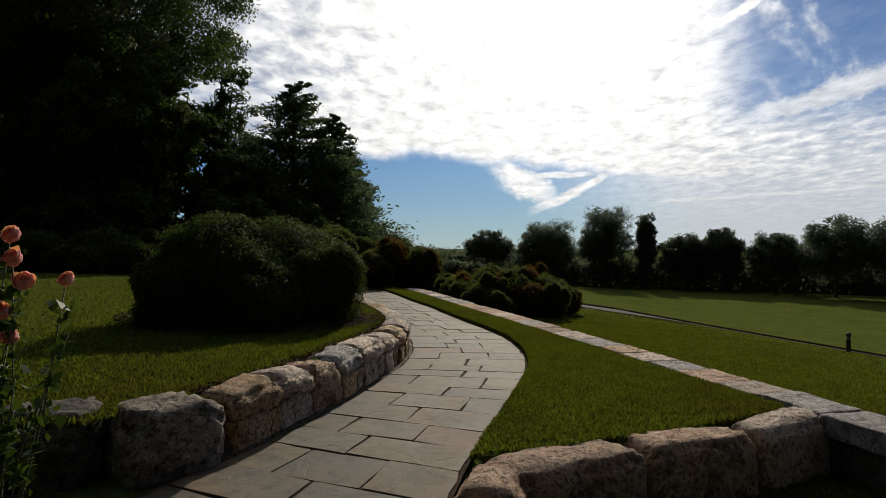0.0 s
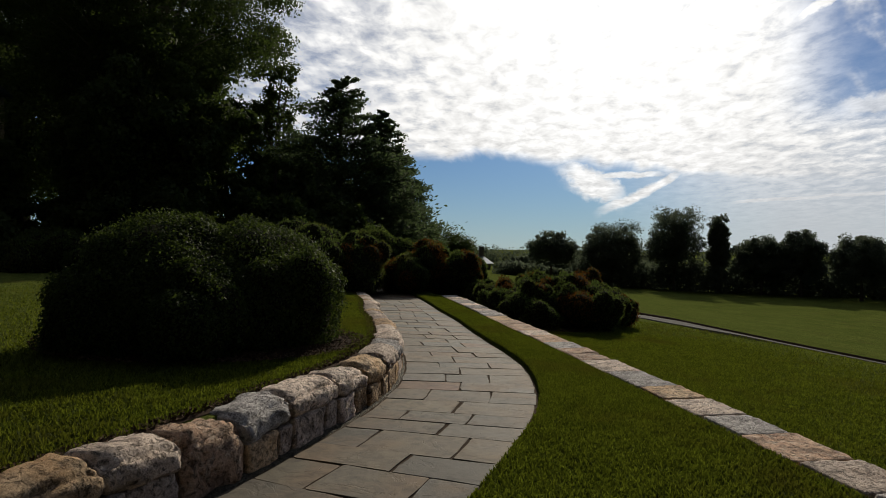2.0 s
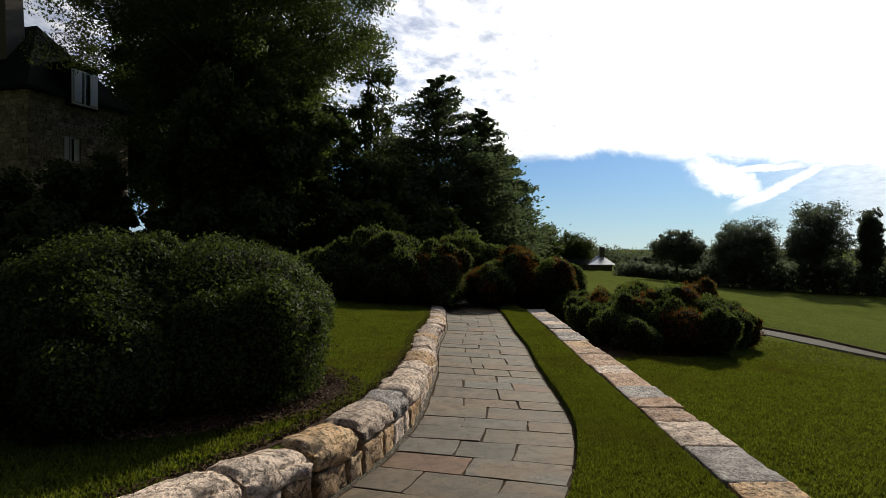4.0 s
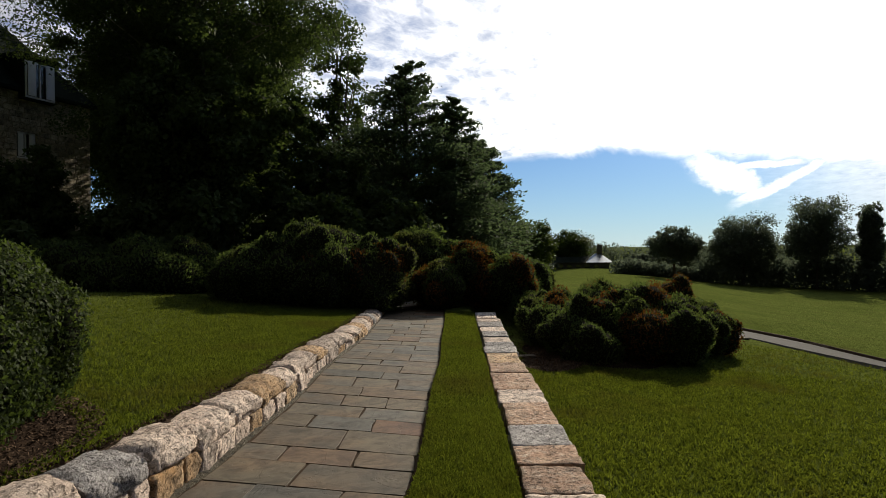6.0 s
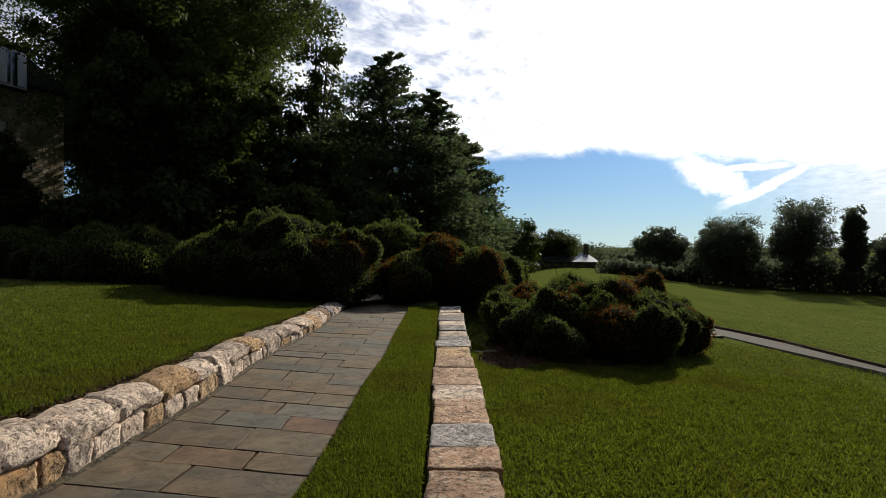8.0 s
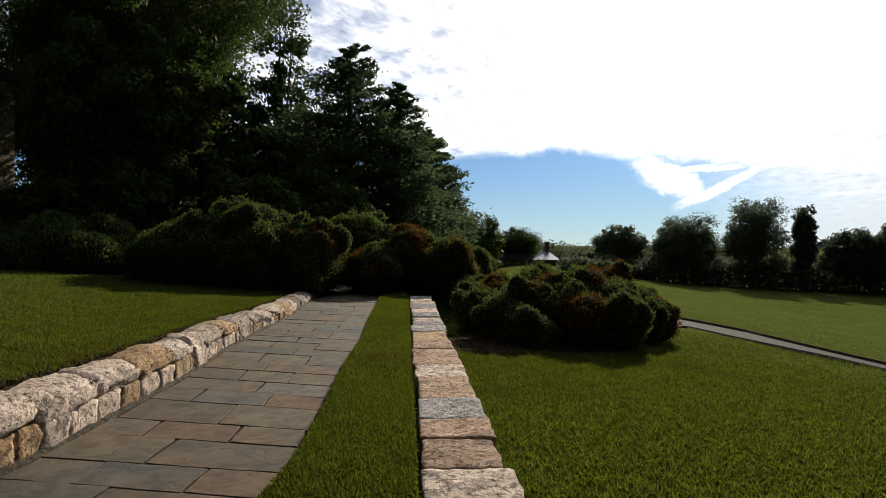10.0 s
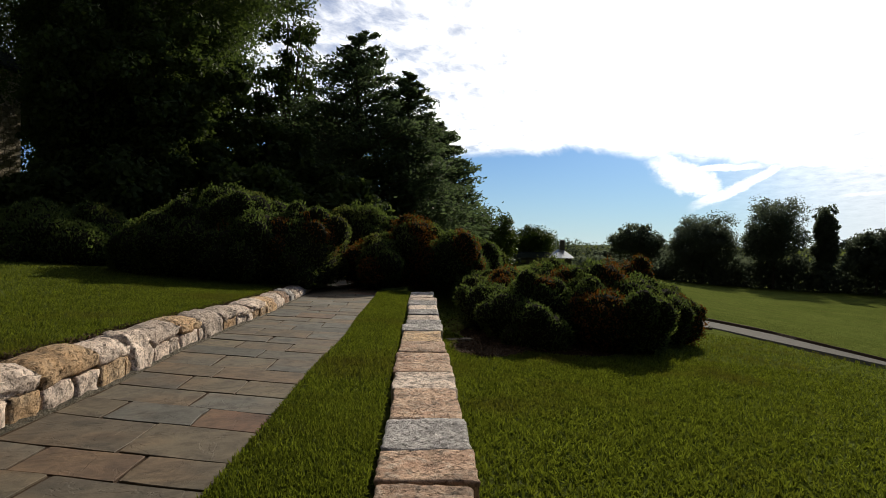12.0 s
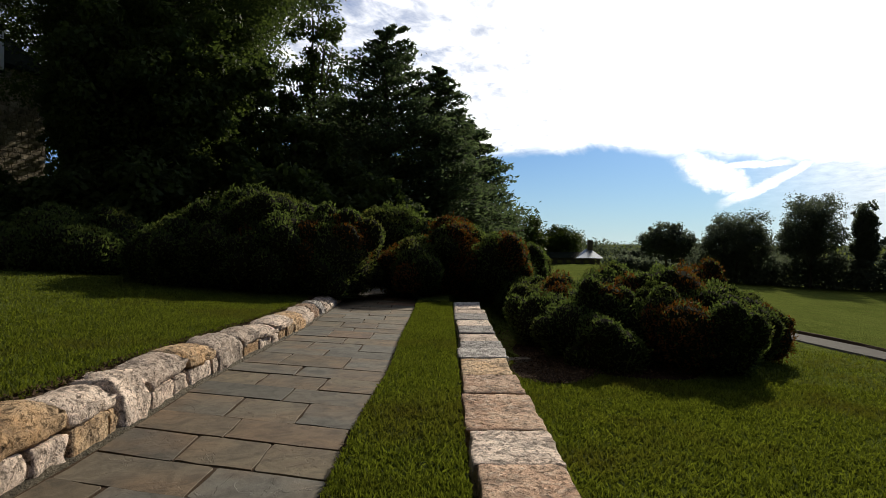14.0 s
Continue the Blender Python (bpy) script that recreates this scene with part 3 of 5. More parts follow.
def build_east_wall():
    rng = np.random.default_rng(5)
    wall = thing("wall_east", "low straight retaining wall of flat pink and grey stones", "wall", kind="structure")
    joints = [4.9, 5.55, 6.25, 6.85, 7.5, 8.08, 8.7, 9.25, 10.1, 10.87, 11.4, 11.86, 12.45, 13.22, 13.83, 14.77, 15.5, 16.26, 16.8, 17.3, 17.95, 18.6, 19.3, 20.1, 20.75, 21.4, 22.05]
    kinds = [M_BLUE, M_BLUE, M_PALE, M_PINK, M_BLUE, M_PALE, M_TAN, M_BLUE, M_PALE, M_PINK, M_PINK, M_BLUE, M_PINK, M_PALE, M_PINK, M_PINK, M_TAN,
             M_BLUE, M_BLUE, M_PALE, M_BLUE, M_PALE, M_BLUE, M_PALE, M_PALE, M_BLUE]
    along = unit(np.array([-0.2595, 1.0]))
    side = np.array([along[1], -along[0]])
    part("core", run_mesh([(east_wall(y) + 0.23, y) for y in (4.9, 22.0)], 0.18, -0.7, 0.0), M_MORTAR, wall)
    for k, mat in enumerate(kinds):
        y0, y1 = joints[k], joints[k + 1]
        y = (y0 + y1) / 2
        length = (y1 - y0) / along[1] - 0.016
        w = WALL_EAST_WIDTH + rng.uniform(-0.03, 0.04)
        p = np.array([east_wall(y), y]) + side * (WALL_EAST_WIDTH / 2 + rng.uniform(-0.012, 0.012))
        stone_at(wall, (*p, EAST_TOP - 0.09 + rng.uniform(-0.008, 0.008)), along, (length, w, 0.18), mat, rng, rng.normal() * 0.012, rounded=0.17, rough=0.026)
        # lower course on the outer face
        yy = y0
        while yy < y1 - 0.05:
            ln = min(rng.uniform(0.25, 0.5), y1 - yy)
            c = np.array([east_wall(yy + ln / 2), yy + ln / 2]) + side * (WALL_EAST_WIDTH - 0.14)
            stone_at(wall, (*c, -0.23 + rng.uniform(-0.02, 0.02)), along, (ln / along[1] - 0.02, 0.26, 0.32), rng.choice([M_PINK, M_TAN, M_PALE, M_DARK]), rng, rounded=0.3, rough=0.05, fine=False)
            yy += ln
    return wall


def build_west_wall():
    rng = np.random.default_rng(8)
    wall = thing("wall_west", "low curved garden wall of rounded weathered fieldstones", "wall", kind="structure")
    part("core", run_mesh([(path_left(y) - 0.36, y) for y in np.arange(4.4, 24.2, 0.4)], 0.15, -0.1, lambda y: west_top(y) - 0.10), M_MORTAR, wall)
    # a pale strip of concrete at its foot
    vs, fs = [], []
    ys = np.arange(4.5, 24.0, 0.25)
    for y in ys:
        slope = (path_left(y + 0.1) - path_left(y - 0.1)) / 0.2
        nx, ny = 1 / math.hypot(1, slope), -slope / math.hypot(1, slope)
        x = path_left(y)
        for off, z in ((-0.12, PATH_Z + 0.0), (-0.12, PATH_Z + 0.022), (-0.085, PATH_Z + 0.006), (-0.04, PATH_Z - 0.02)):
            vs.append((x + nx * off, y + ny * off, z))
    for k in range(len(ys) - 1):
        for s in range(3):
            i = 4 * k + s
            fs.append([i, i + 1, i + 5, i + 4])
    part("kerb", raw_mesh("kerb", vs, fs), M_GRIT, wall, "crumbled mortar along the wall's foot")
    vs, fs = [], []
    for y in ys:
        slope = (path_left(y + 0.1) - path_left(y - 0.1)) / 0.2
        nx, ny = 1 / math.hypot(1, slope), -slope / math.hypot(1, slope)
        x = path_left(y)
        wide = 0.53 + 0.02 * math.sin(3.1 * y) + 0.03 * math.sin(7.7 * y)
        for off, dz in ((-wide, 0.004), (-wide + 0.08, 0.022), (-0.40, 0.01)):
            px, py = x + nx * off, y + ny * off
            vs.append((px, py, high_lawn(max(0.0, -off - 0.4), y) + dz))
    for k in range(len(ys) - 1):
        for s in range(2):
            i = 3 * k + s
            fs.append([i, i + 1, i + 4, i + 3])
    part("soil", raw_mesh("soil", vs, fs, True), M_SOIL, wall, "bare brown soil behind the cap stones")
    palette = [M_TAN, M_PALE, M_PINK, M_BLUE, M_PALE, M_PALE, M_TAN, M_PALE, M_BLUE, M_PALE, M_PALE, M_PALE, M_TAN, M_PALE, M_PALE, M_PALE, M_TAN, M_PALE, M_PALE, M_PALE, M_PALE]
    y, k = 4.62, 0
    while y < 23.9:
        step = rng.uniform(0.46, 0.76)
        slope = (path_left(y + step) - path_left(y)) / step
        along = unit(np.array([slope, 1.0]))
        side = np.array([along[1], -along[0]])
        ln = step / along[1]
        c = np.array([path_left(y + step / 2), y + step / 2]) - side * (0.10 + WALL_WEST_WIDTH / 2)
        top = west_top(y + step / 2) + rng.uniform(-0.02, 0.025)
        height = top - PATH_Z
        mat = palette[k % len(palette)]
        if rng.random() < 0.2 or height < 0.22:
            stone_at(wall, (*c, PATH_Z + height / 2 - 0.03), along, (ln - 0.012, WALL_WEST_WIDTH + 0.04, height + 0.06), mat, rng, rounded=0.42, rough=0.055, top=0.07)
        else:
            cap = min(0.28, height * rng.uniform(0.48, 0.58))
            stone_at(wall, (*c, top - cap / 2), along, (ln - 0.012, WALL_WEST_WIDTH + 0.03, cap), mat, rng, rng.normal() * 0.03, rounded=0.5, rough=0.05, top=0.07)
            low, at = height - cap, y
            while at < y + step - 0.04:
                l2 = min(rng.uniform(0.30, 0.56), y + step - at)
                if y + step - at - l2 < 0.1:
                    l2 = y + step - at
                c2 = np.array([path_left(at + l2 / 2), at + l2 / 2]) - side * (0.085 + 0.12 + rng.uniform(0, 0.015))
                stone_at(wall, (*c2, PATH_Z + low / 2 - 0.015), along, (l2 / along[1] - 0.014, 0.24, low + 0.05), rng.choice([M_TAN, M_TAN, M_PALE, M_PALE]), rng, rounded=0.24, rough=0.04, fine=False)
                at += l2
        y += step
        k += 1
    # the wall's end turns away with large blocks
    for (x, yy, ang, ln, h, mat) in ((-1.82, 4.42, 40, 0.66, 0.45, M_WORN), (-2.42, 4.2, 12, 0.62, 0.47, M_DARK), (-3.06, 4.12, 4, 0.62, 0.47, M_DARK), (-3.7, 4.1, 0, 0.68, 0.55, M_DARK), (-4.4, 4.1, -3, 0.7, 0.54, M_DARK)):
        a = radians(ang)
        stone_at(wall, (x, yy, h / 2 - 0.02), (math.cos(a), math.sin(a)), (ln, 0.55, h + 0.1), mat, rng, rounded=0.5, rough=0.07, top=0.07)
    return wall


def build_cross_wall():
    rng = np.random.default_rng(12)
    wall = thing("wall_south", "low wall of large rounded pink boulders ending the grass strip", "wall", kind="structure")
    for (x, y, dx, dy, ln, w, mat) in ((0.80, 4.50, 0.88, 0.47, 1.10, 0.56, M_PINK), (1.80, 4.98, 0.93, 0.36, 1.00, 0.46, M_PINK), (2.72, 5.50, 0.82, 0.57, 0.95, 0.46, M_PALE)):
        stone_at(wall, (x, y, 0.12 - 0.27), (dx, dy), (ln, w, 0.54), mat, rng, rounded=0.4, rough=0.05, top=0.05)
    for (x, y, mat, ln) in ((0.28, 4.05, M_PINK, 0.7), (0.02, 3.35, M_TAN, 0.72), (-0.22, 2.6, M_PALE, 0.75)):
        stone_at(wall, (x + 0.02, y, -0.08), (0.25, 1.0), (ln, 0.45, 0.42), mat, rng, rounded=0.5, rough=0.06, top=0.06)
    return wall


# ---- flagged path ----
def build_path():
    rng = np.random.default_rng(21)
    path = thing("pavement", "curved garden path of grey and tan rectangular flagstones", "path", kind="structure")
    ys = np.arange(-3.8, 26.9, 0.3)
    vs = []
    for y in ys:
        vs += [(path_left(y) - 0.09, y, PATH_Z - 0.009), (path_right(y) + 0.015, y, PATH_Z - 0.009)]
    fs = [[2 * k, 2 * k + 1, 2 * k + 3, 2 * k + 2] for k in range(len(ys) - 1)]
    part("bed", raw_mesh("bed", vs, fs), M_SOIL, path, "dark sandy joints between the flags")
    lines = [-3.4, -2.9, -2.5, -2.0, -1.5, -1.0, -0.5, 0.0, 0.45, 0.95, 1.4, 1.8, 2.3, 2.7, 3.2, 3.65, 4.1, 4.62, 5.06, 5.5, 6.0, 6.5, 6.9, 7.42, 7.78, 8.13, 8.6, 9.1, 9.54, 10.0, 10.44,
             10.8, 11.28, 11.65, 12.2, 12.62, 13.04, 13.5]
    while lines[-1] < 26.2:
        lines.append(lines[-1] + (rng.uniform(0.46, 0.6) if len(lines) % 2 else rng.uniform(0.34, 0.44)))
    gap = 0.0075

    def lean(yy):
        """How the rows lie across the path, as a slope."""
        return math.tan(radians(float(np.interp(yy, [3, 5.5, 7, 8.5, 10, 11, 12.5, 14, 22], [-25, -22, -13, -5, 2, 1, -4, -5, -2]))))

    for row, (y, y_next) in enumerate(zip(lines[:-1], lines[1:])):
        depth = y_next - y
        cuts = [rng.uniform(0.43, 0.57)] if row % 2 else [rng.uniform(0.24, 0.36), rng.uniform(0.64, 0.74)]
        cuts = np.r_[0.0, cuts, 1.0]
        for a, b in zip(cuts[:-1], cuts[1:]):
            corners = []
            for u, v in ((a, 0), (b, 0), (b, 1), (a, 1)):
                yy = y + v * depth
                x0, x1 = path_left(yy) - 0.05, path_right(yy)
                x = x0 + (x1 - x0) * u
                yy = yy + (x - (x0 + x1) / 2) * lean(yy)
                if u in (0.0, 1.0):
                    x = (path_left(yy) - 0.05) if u == 0.0 else path_right(yy)
                corners.append(np.array([x, yy]))
            c = sum(corners) / 4
            shrunk = [c + (q - c) * (1 - 2 * gap / max(0.2, np.linalg.norm(q - c) * 1.4)) + rng.normal(size=2) * 0.005 for q in corners]
            lift = rng.uniform(-0.004, 0.004)
            # hand-cut outline: each side wanders a little between its corners
            rim = []
            for p, q in zip(shrunk, shrunk[1:] + shrunk[:1]):
                across = np.array([q[1] - p[1], p[0] - q[0]]) / np.linalg.norm(q - p)
                rim += [p + (c - p) * 0.012] + [p + (q - p) * w + across * rng.normal() * 0.0045 for w in (0.04, 0.33, 0.66, 0.96)]
            vv, e, count = [], 0.0025, len(rim)
            for z, inset in ((-0.045, 0.0), (lift - e, 0.0), (lift, e)):
                for q in rim:
                    d = c - q
                    vv.append((*(q - c + d / np.linalg.norm(d) * inset * 1.4), z + rng.normal() * 0.0004))
            ff = [list(range(2 * count, 3 * count))]
            for lvl in (0, count):
                for s in range(count):
                    ff.append([lvl + s, lvl + (s + 1) % count, lvl + count + (s + 1) % count, lvl + count + s])
            ob = part("flagstone", raw_mesh("flagstone", vv, ff), M_FLAG, path)
            ob.location = (*c, PATH_Z)
    return path


# ---- shrubs ----
def shrub(name, label, lobes, count, leaf, long, mat, rng, up=0.0, browns=(), brown_mat=None, floor=None, category="shrub", group="", depth=0.14, core=0.87):
    base = (float(np.mean([l[0] for l in lobes])), float(np.mean([l[1] for l in lobes])), floor if floor is not None else 0.0)
    bush = thing(name, label, category, base, group)
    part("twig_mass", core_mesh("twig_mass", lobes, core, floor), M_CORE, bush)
    at, out, pick = lobed(lobes, count, rng, depth)
    if floor is not None:
        ok = at[:, 2] > floor + 0.02
        at, out, pick = at[ok], out[ok], pick[ok]
    grow = out + np.array([0, 0, up])
    brown = np.isin(pick, browns) & (rng.random(len(pick)) < 0.8)
    along = None if up == 0 else unit(grow)
    facing = out if up == 0 else unit(np.cross(out, rng.normal(size=out.shape))) + 0.5 * out
    part("foliage", leaves("foliage", at[~brown], facing[~brown], leaf, long, rng, 0.6, None if along is None else along[~brown]), mat, bush)
    if brown.any():
        part("foliage", leaves("foliage", at[brown], facing[brown], leaf, long, rng, 0.6, None if along is None else along[brown]), brown_mat, bush, "rusty brown dead sprays")
    return bush


def build_boxwood():
    rng = np.random.default_rng(31)
    f = 0.42
    lobes = [(-3.30, 9.55, 1.08, 0.85, 1.0, 0.80), (-2.35, 10.35, 1.10, 0.85, 1.1, 0.74), (-2.75, 9.0, 0.86, 0.80, 0.72, 0.66), (-1.76, 9.85, 0.86, 0.57, 0.82, 0.62), (-3.2, 10.5, 1.05, 0.8, 0.8, 0.72),
             (-3.32, 8.85, 0.80, 0.60, 0.58, 0.62), (-2.25, 10.9, 0.85, 0.58, 0.6, 0.60), (-2.0, 9.2, 0.70, 0.46, 0.46, 0.50), (-3.45, 9.0, 0.85, 0.56, 0.6, 0.56), (-2.9, 9.9, 0.75, 1.1, 1.2, 0.7), (-3.1, 8.6, 0.68, 0.5, 0.45, 0.42), (-2.4, 8.6, 0.65, 0.42, 0.40, 0.40), (-3.5, 8.75, 0.7, 0.4, 0.4, 0.42)]
    lobes = [(-2.62 + (0.95 if x > -3.0 else 0.78) * (x + 2.75), 9.38 + 0.95 * (y - 9.75), z, 0.95 * rx, 0.95 * ry, rz) for x, y, z, rx, ry, rz in lobes]
    lobes = tufted(rng, lobes, 8, (0.15, 0.34), 0.88)
    shrub("boxwood_shrub", "large rounded dark green boxwood on the lawn", lobes, 270000, 0.022, 1.5, M_BOX, rng, floor=f, depth=0.12)
    # bark mulch round its foot
    vs, fs = [], []
    ring = 40
    for k in range(ring):
        a = 2 * math.pi * k / ring
        for r, dz in ((0.0, 0.045), (0.8, 0.04), (1.0, 0.0)):
            rx, ry = (1.65 + 0.12 * math.sin(3 * a)) * r, (1.7 + 0.15 * math.cos(2 * a)) * r
            x, y = -2.62 + rx * math.cos(a), 9.5 + ry * math.sin(a)
            x = min(x, path_left(y) - 0.56)
            vs.append((x, y, ground_z(x, y) + dz + 0.012))
    for k in range(ring):
        i, j = 3 * k, 3 * ((k + 1) % ring)
        fs += [[i + 1, j + 1, j + 2, i + 2], [i, j, j + 1, i + 1]]
    tagged(part("mulch_bed", raw_mesh("mulch_bed", vs, fs, True), M_MULCH), "brown bark mulch under the boxwood", "mulch", kind="stuff")
    a, r = rng.uniform(0, 2 * math.pi, 15000), np.sqrt(rng.uniform(0.2, 1.15, 15000))
    chips = np.stack([-2.62 + 1.66 * r * np.cos(a), 9.5 + 1.7 * r * np.sin(a)], 1)
    chips = np.array([(x, y, ground_z(x, y) + 0.058) for x, y in chips if x < path_left(y) - 0.52])
    tagged(part("bark_chips", leaves("bark_chips", chips, np.array([0, 0, 1.0]) + 0 * chips, 0.014, 2.2, rng, 0.5), M_CHIP), "scattered brown bark chips round the boxwood", "mulch", kind="stuff")


def random_lobes(rng, count, centre, spread, size, height, floor):
    out = []
    for _ in range(count):
        a, r = rng.uniform(0, 2 * math.pi), math.sqrt(rng.random())
        x, y = centre[0] + spread[0] * r * math.cos(a), centre[1] + spread[1] * r * math.sin(a)
        s = rng.uniform(*size)
        h = height * (1 - 0.45 * r * r) * rng.uniform(0.68, 1.14)
        zf = floor(x, y) if callable(floor) else floor
        rz = max(s * rng.uniform(0.8, 1.0), h * 0.52)
        out.append((x, y, zf + h - rz, s, s * rng.uniform(0.85, 1.15), rz))
    return out


def tufted(rng, lobes, each, small, out_by=0.86):
    """Adds smaller tufts on the lobes, so that no lobe stays a plain ball."""
    out = list(lobes)
    for k, (x, y, z, rx, ry, rz) in enumerate(lobes):
        for _ in range(each):
            d = rng.normal(size=3)
            d = d / np.linalg.norm(d)
            d[2] = abs(d[2]) * 0.9 - 0.15
            s = rng.uniform(*small)
            out.append((x + d[0] * rx * out_by, y + d[1] * ry * out_by, z + d[2] * rz * (out_by + 0.06), s, s * rng.uniform(0.8, 1.2), s * rng.uniform(0.9, 1.35)))
    return out


def build_junipers():
    rng = np.random.default_rng(41)
    # the bed below the east wall
    lobes = random_lobes(rng, 64, (2.2, 22.3), (2.0, 2.9), (0.30, 0.52), 1.38, lambda x, y: ground_z(max(x, east_wall(y) + 0.6), y))
    lobes += [(3.2, 23.8, 0.3, 0.45, 0.45, 0.5), (1.3, 22.5, 0.1, 0.6, 0.6, 0.45), (0.35, 22.8, -0.05, 0.6, 0.6, 0.5), (-0.1, 23.6, -0.05, 0.6, 0.6, 0.55)]
    first = len(lobes)
    lobes = tufted(rng, lobes, 4, (0.13, 0.27), 1.0)
    browns = [2, 5, 9, 12, 17, 20, 25, 28, 33, 36, 40, 44, 47, 50, 55, 58, first - 4]
    browns += [first + 4 * k + q for k in browns for q in range(4)] + list(range(first + 7, len(lobes), 23))
    shrub("juniper_shrub", "spreading dark juniper bed with rusty brown patches below the wall", lobes, 130000, 0.023, 2.5, M_JUNIPER, rng, 0.7,
          browns=browns, brown_mat=M_BROWN, floor=-1.05, group="junipers beside the path", depth=0.14, core=0.88)
    # the mass on the upper lawn
    lobes = random_lobes(rng, 30, (-5.6, 23.0), (2.3, 1.6), (0.5, 0.85), 1.75, 0.45)
    lobes += [(-3.75, 22.1, 0.85, 0.75, 0.75, 0.7), (-3.6, 22.6, 1.15, 0.6, 0.7, 0.6), (-4.6, 22.0, 1.0, 0.75, 0.7, 0.7), (-5.2, 22.6, 1.65, 0.7, 0.7, 0.6)]
    lobes += [(-3.75, 21.75, 0.62, 0.55, 0.5, 0.5), (-4.45, 21.5, 0.66, 0.6, 0.55, 0.5), (-5.3, 21.35, 0.68, 0.65, 0.55, 0.5), (-6.2, 21.4, 0.7, 0.7, 0.6, 0.5), (-7.2, 21.6, 0.7, 0.7, 0.6, 0.5), (-3.45, 22.5, 0.6, 0.45, 0.7, 0.5), (-3.65, 22.0, 0.42, 0.5, 0.5, 0.5), (-3.75, 22.8, 0.45, 0.5, 0.6, 0.55), (-4.05, 23.7, 0.45, 0.55, 0.6, 0.55)]
    lobes = tufted(rng, lobes, 4, (0.18, 0.36), 0.98)
    shrub("juniper_shrub", "tall mounded juniper where the flagged path ends", lobes, 100000, 0.028, 2.5, M_JUNIPER, rng, 0.6, browns=[31, 5, 40 + 4 * 31, 40 + 4 * 31 + 1, 40 + 4 * 31 + 2, 66, 96], brown_mat=M_BROWN,
          floor=0.1, group="junipers beside the path", depth=0.13, core=0.9)
    lobes = random_lobes(rng, 44, (-12.5, 23.6), (5.6, 1.7), (0.5, 0.9), 1.5, 0.5)
    lobes = tufted(rng, lobes, 3, (0.18, 0.36))
    shrub("juniper_shrub", "long low juniper bank along the upper lawn in shade", lobes, 90000, 0.042, 2.2, M_JUNIPER, rng, 0.6, floor=0.45, group="junipers beside the path", depth=0.13, core=0.9)
    # the mass past the end of the east wall
    lobes = random_lobes(rng, 20, (-1.75, 24.4), (1.2, 1.5), (0.45, 0.75), 1.9, 0.0)
    lobes = tufted(rng, lobes, 4, (0.18, 0.36), 0.98)
    shrub("juniper_shrub", "rusty brown juniper mound at the wall's end", lobes, 75000, 0.027, 2.5, M_JUNIPER, rng, 0.7, browns=list(range(0, 20, 2)) + [1, 7, 13] + list(range(20, 100, 2)), brown_mat=M_BROWN,
          floor=-0.3, group="junipers beside the path", depth=0.13, core=0.9)
    lobes = random_lobes(rng, 20, (-0.95, 27.2), (0.55, 2.0), (0.45, 0.7), 1.85, -0.4)
    lobes = tufted(rng, lobes, 4, (0.18, 0.34))
    shrub("juniper_shrub", "green juniper mound sloping down to the lower lawn", lobes, 60000, 0.032, 2.4, M_JUNIPER, rng, 0.7, floor=-0.8, group="junipers beside the path", depth=0.13, core=0.9)
    lobes = random_lobes(rng, 16, (-4.6, 28.0), (1.8, 1.2), (0.5, 0.9), 2.0, 0.2)
    lobes = tufted(rng, lobes, 3, (0.18, 0.34))
    shrub("juniper_shrub", "dark juniper closing the end of the path", lobes, 45000, 0.038, 2.2, M_JUNIPER, rng, 0.7, floor=0.1, group="junipers beside the path", depth=0.13, core=0.9)


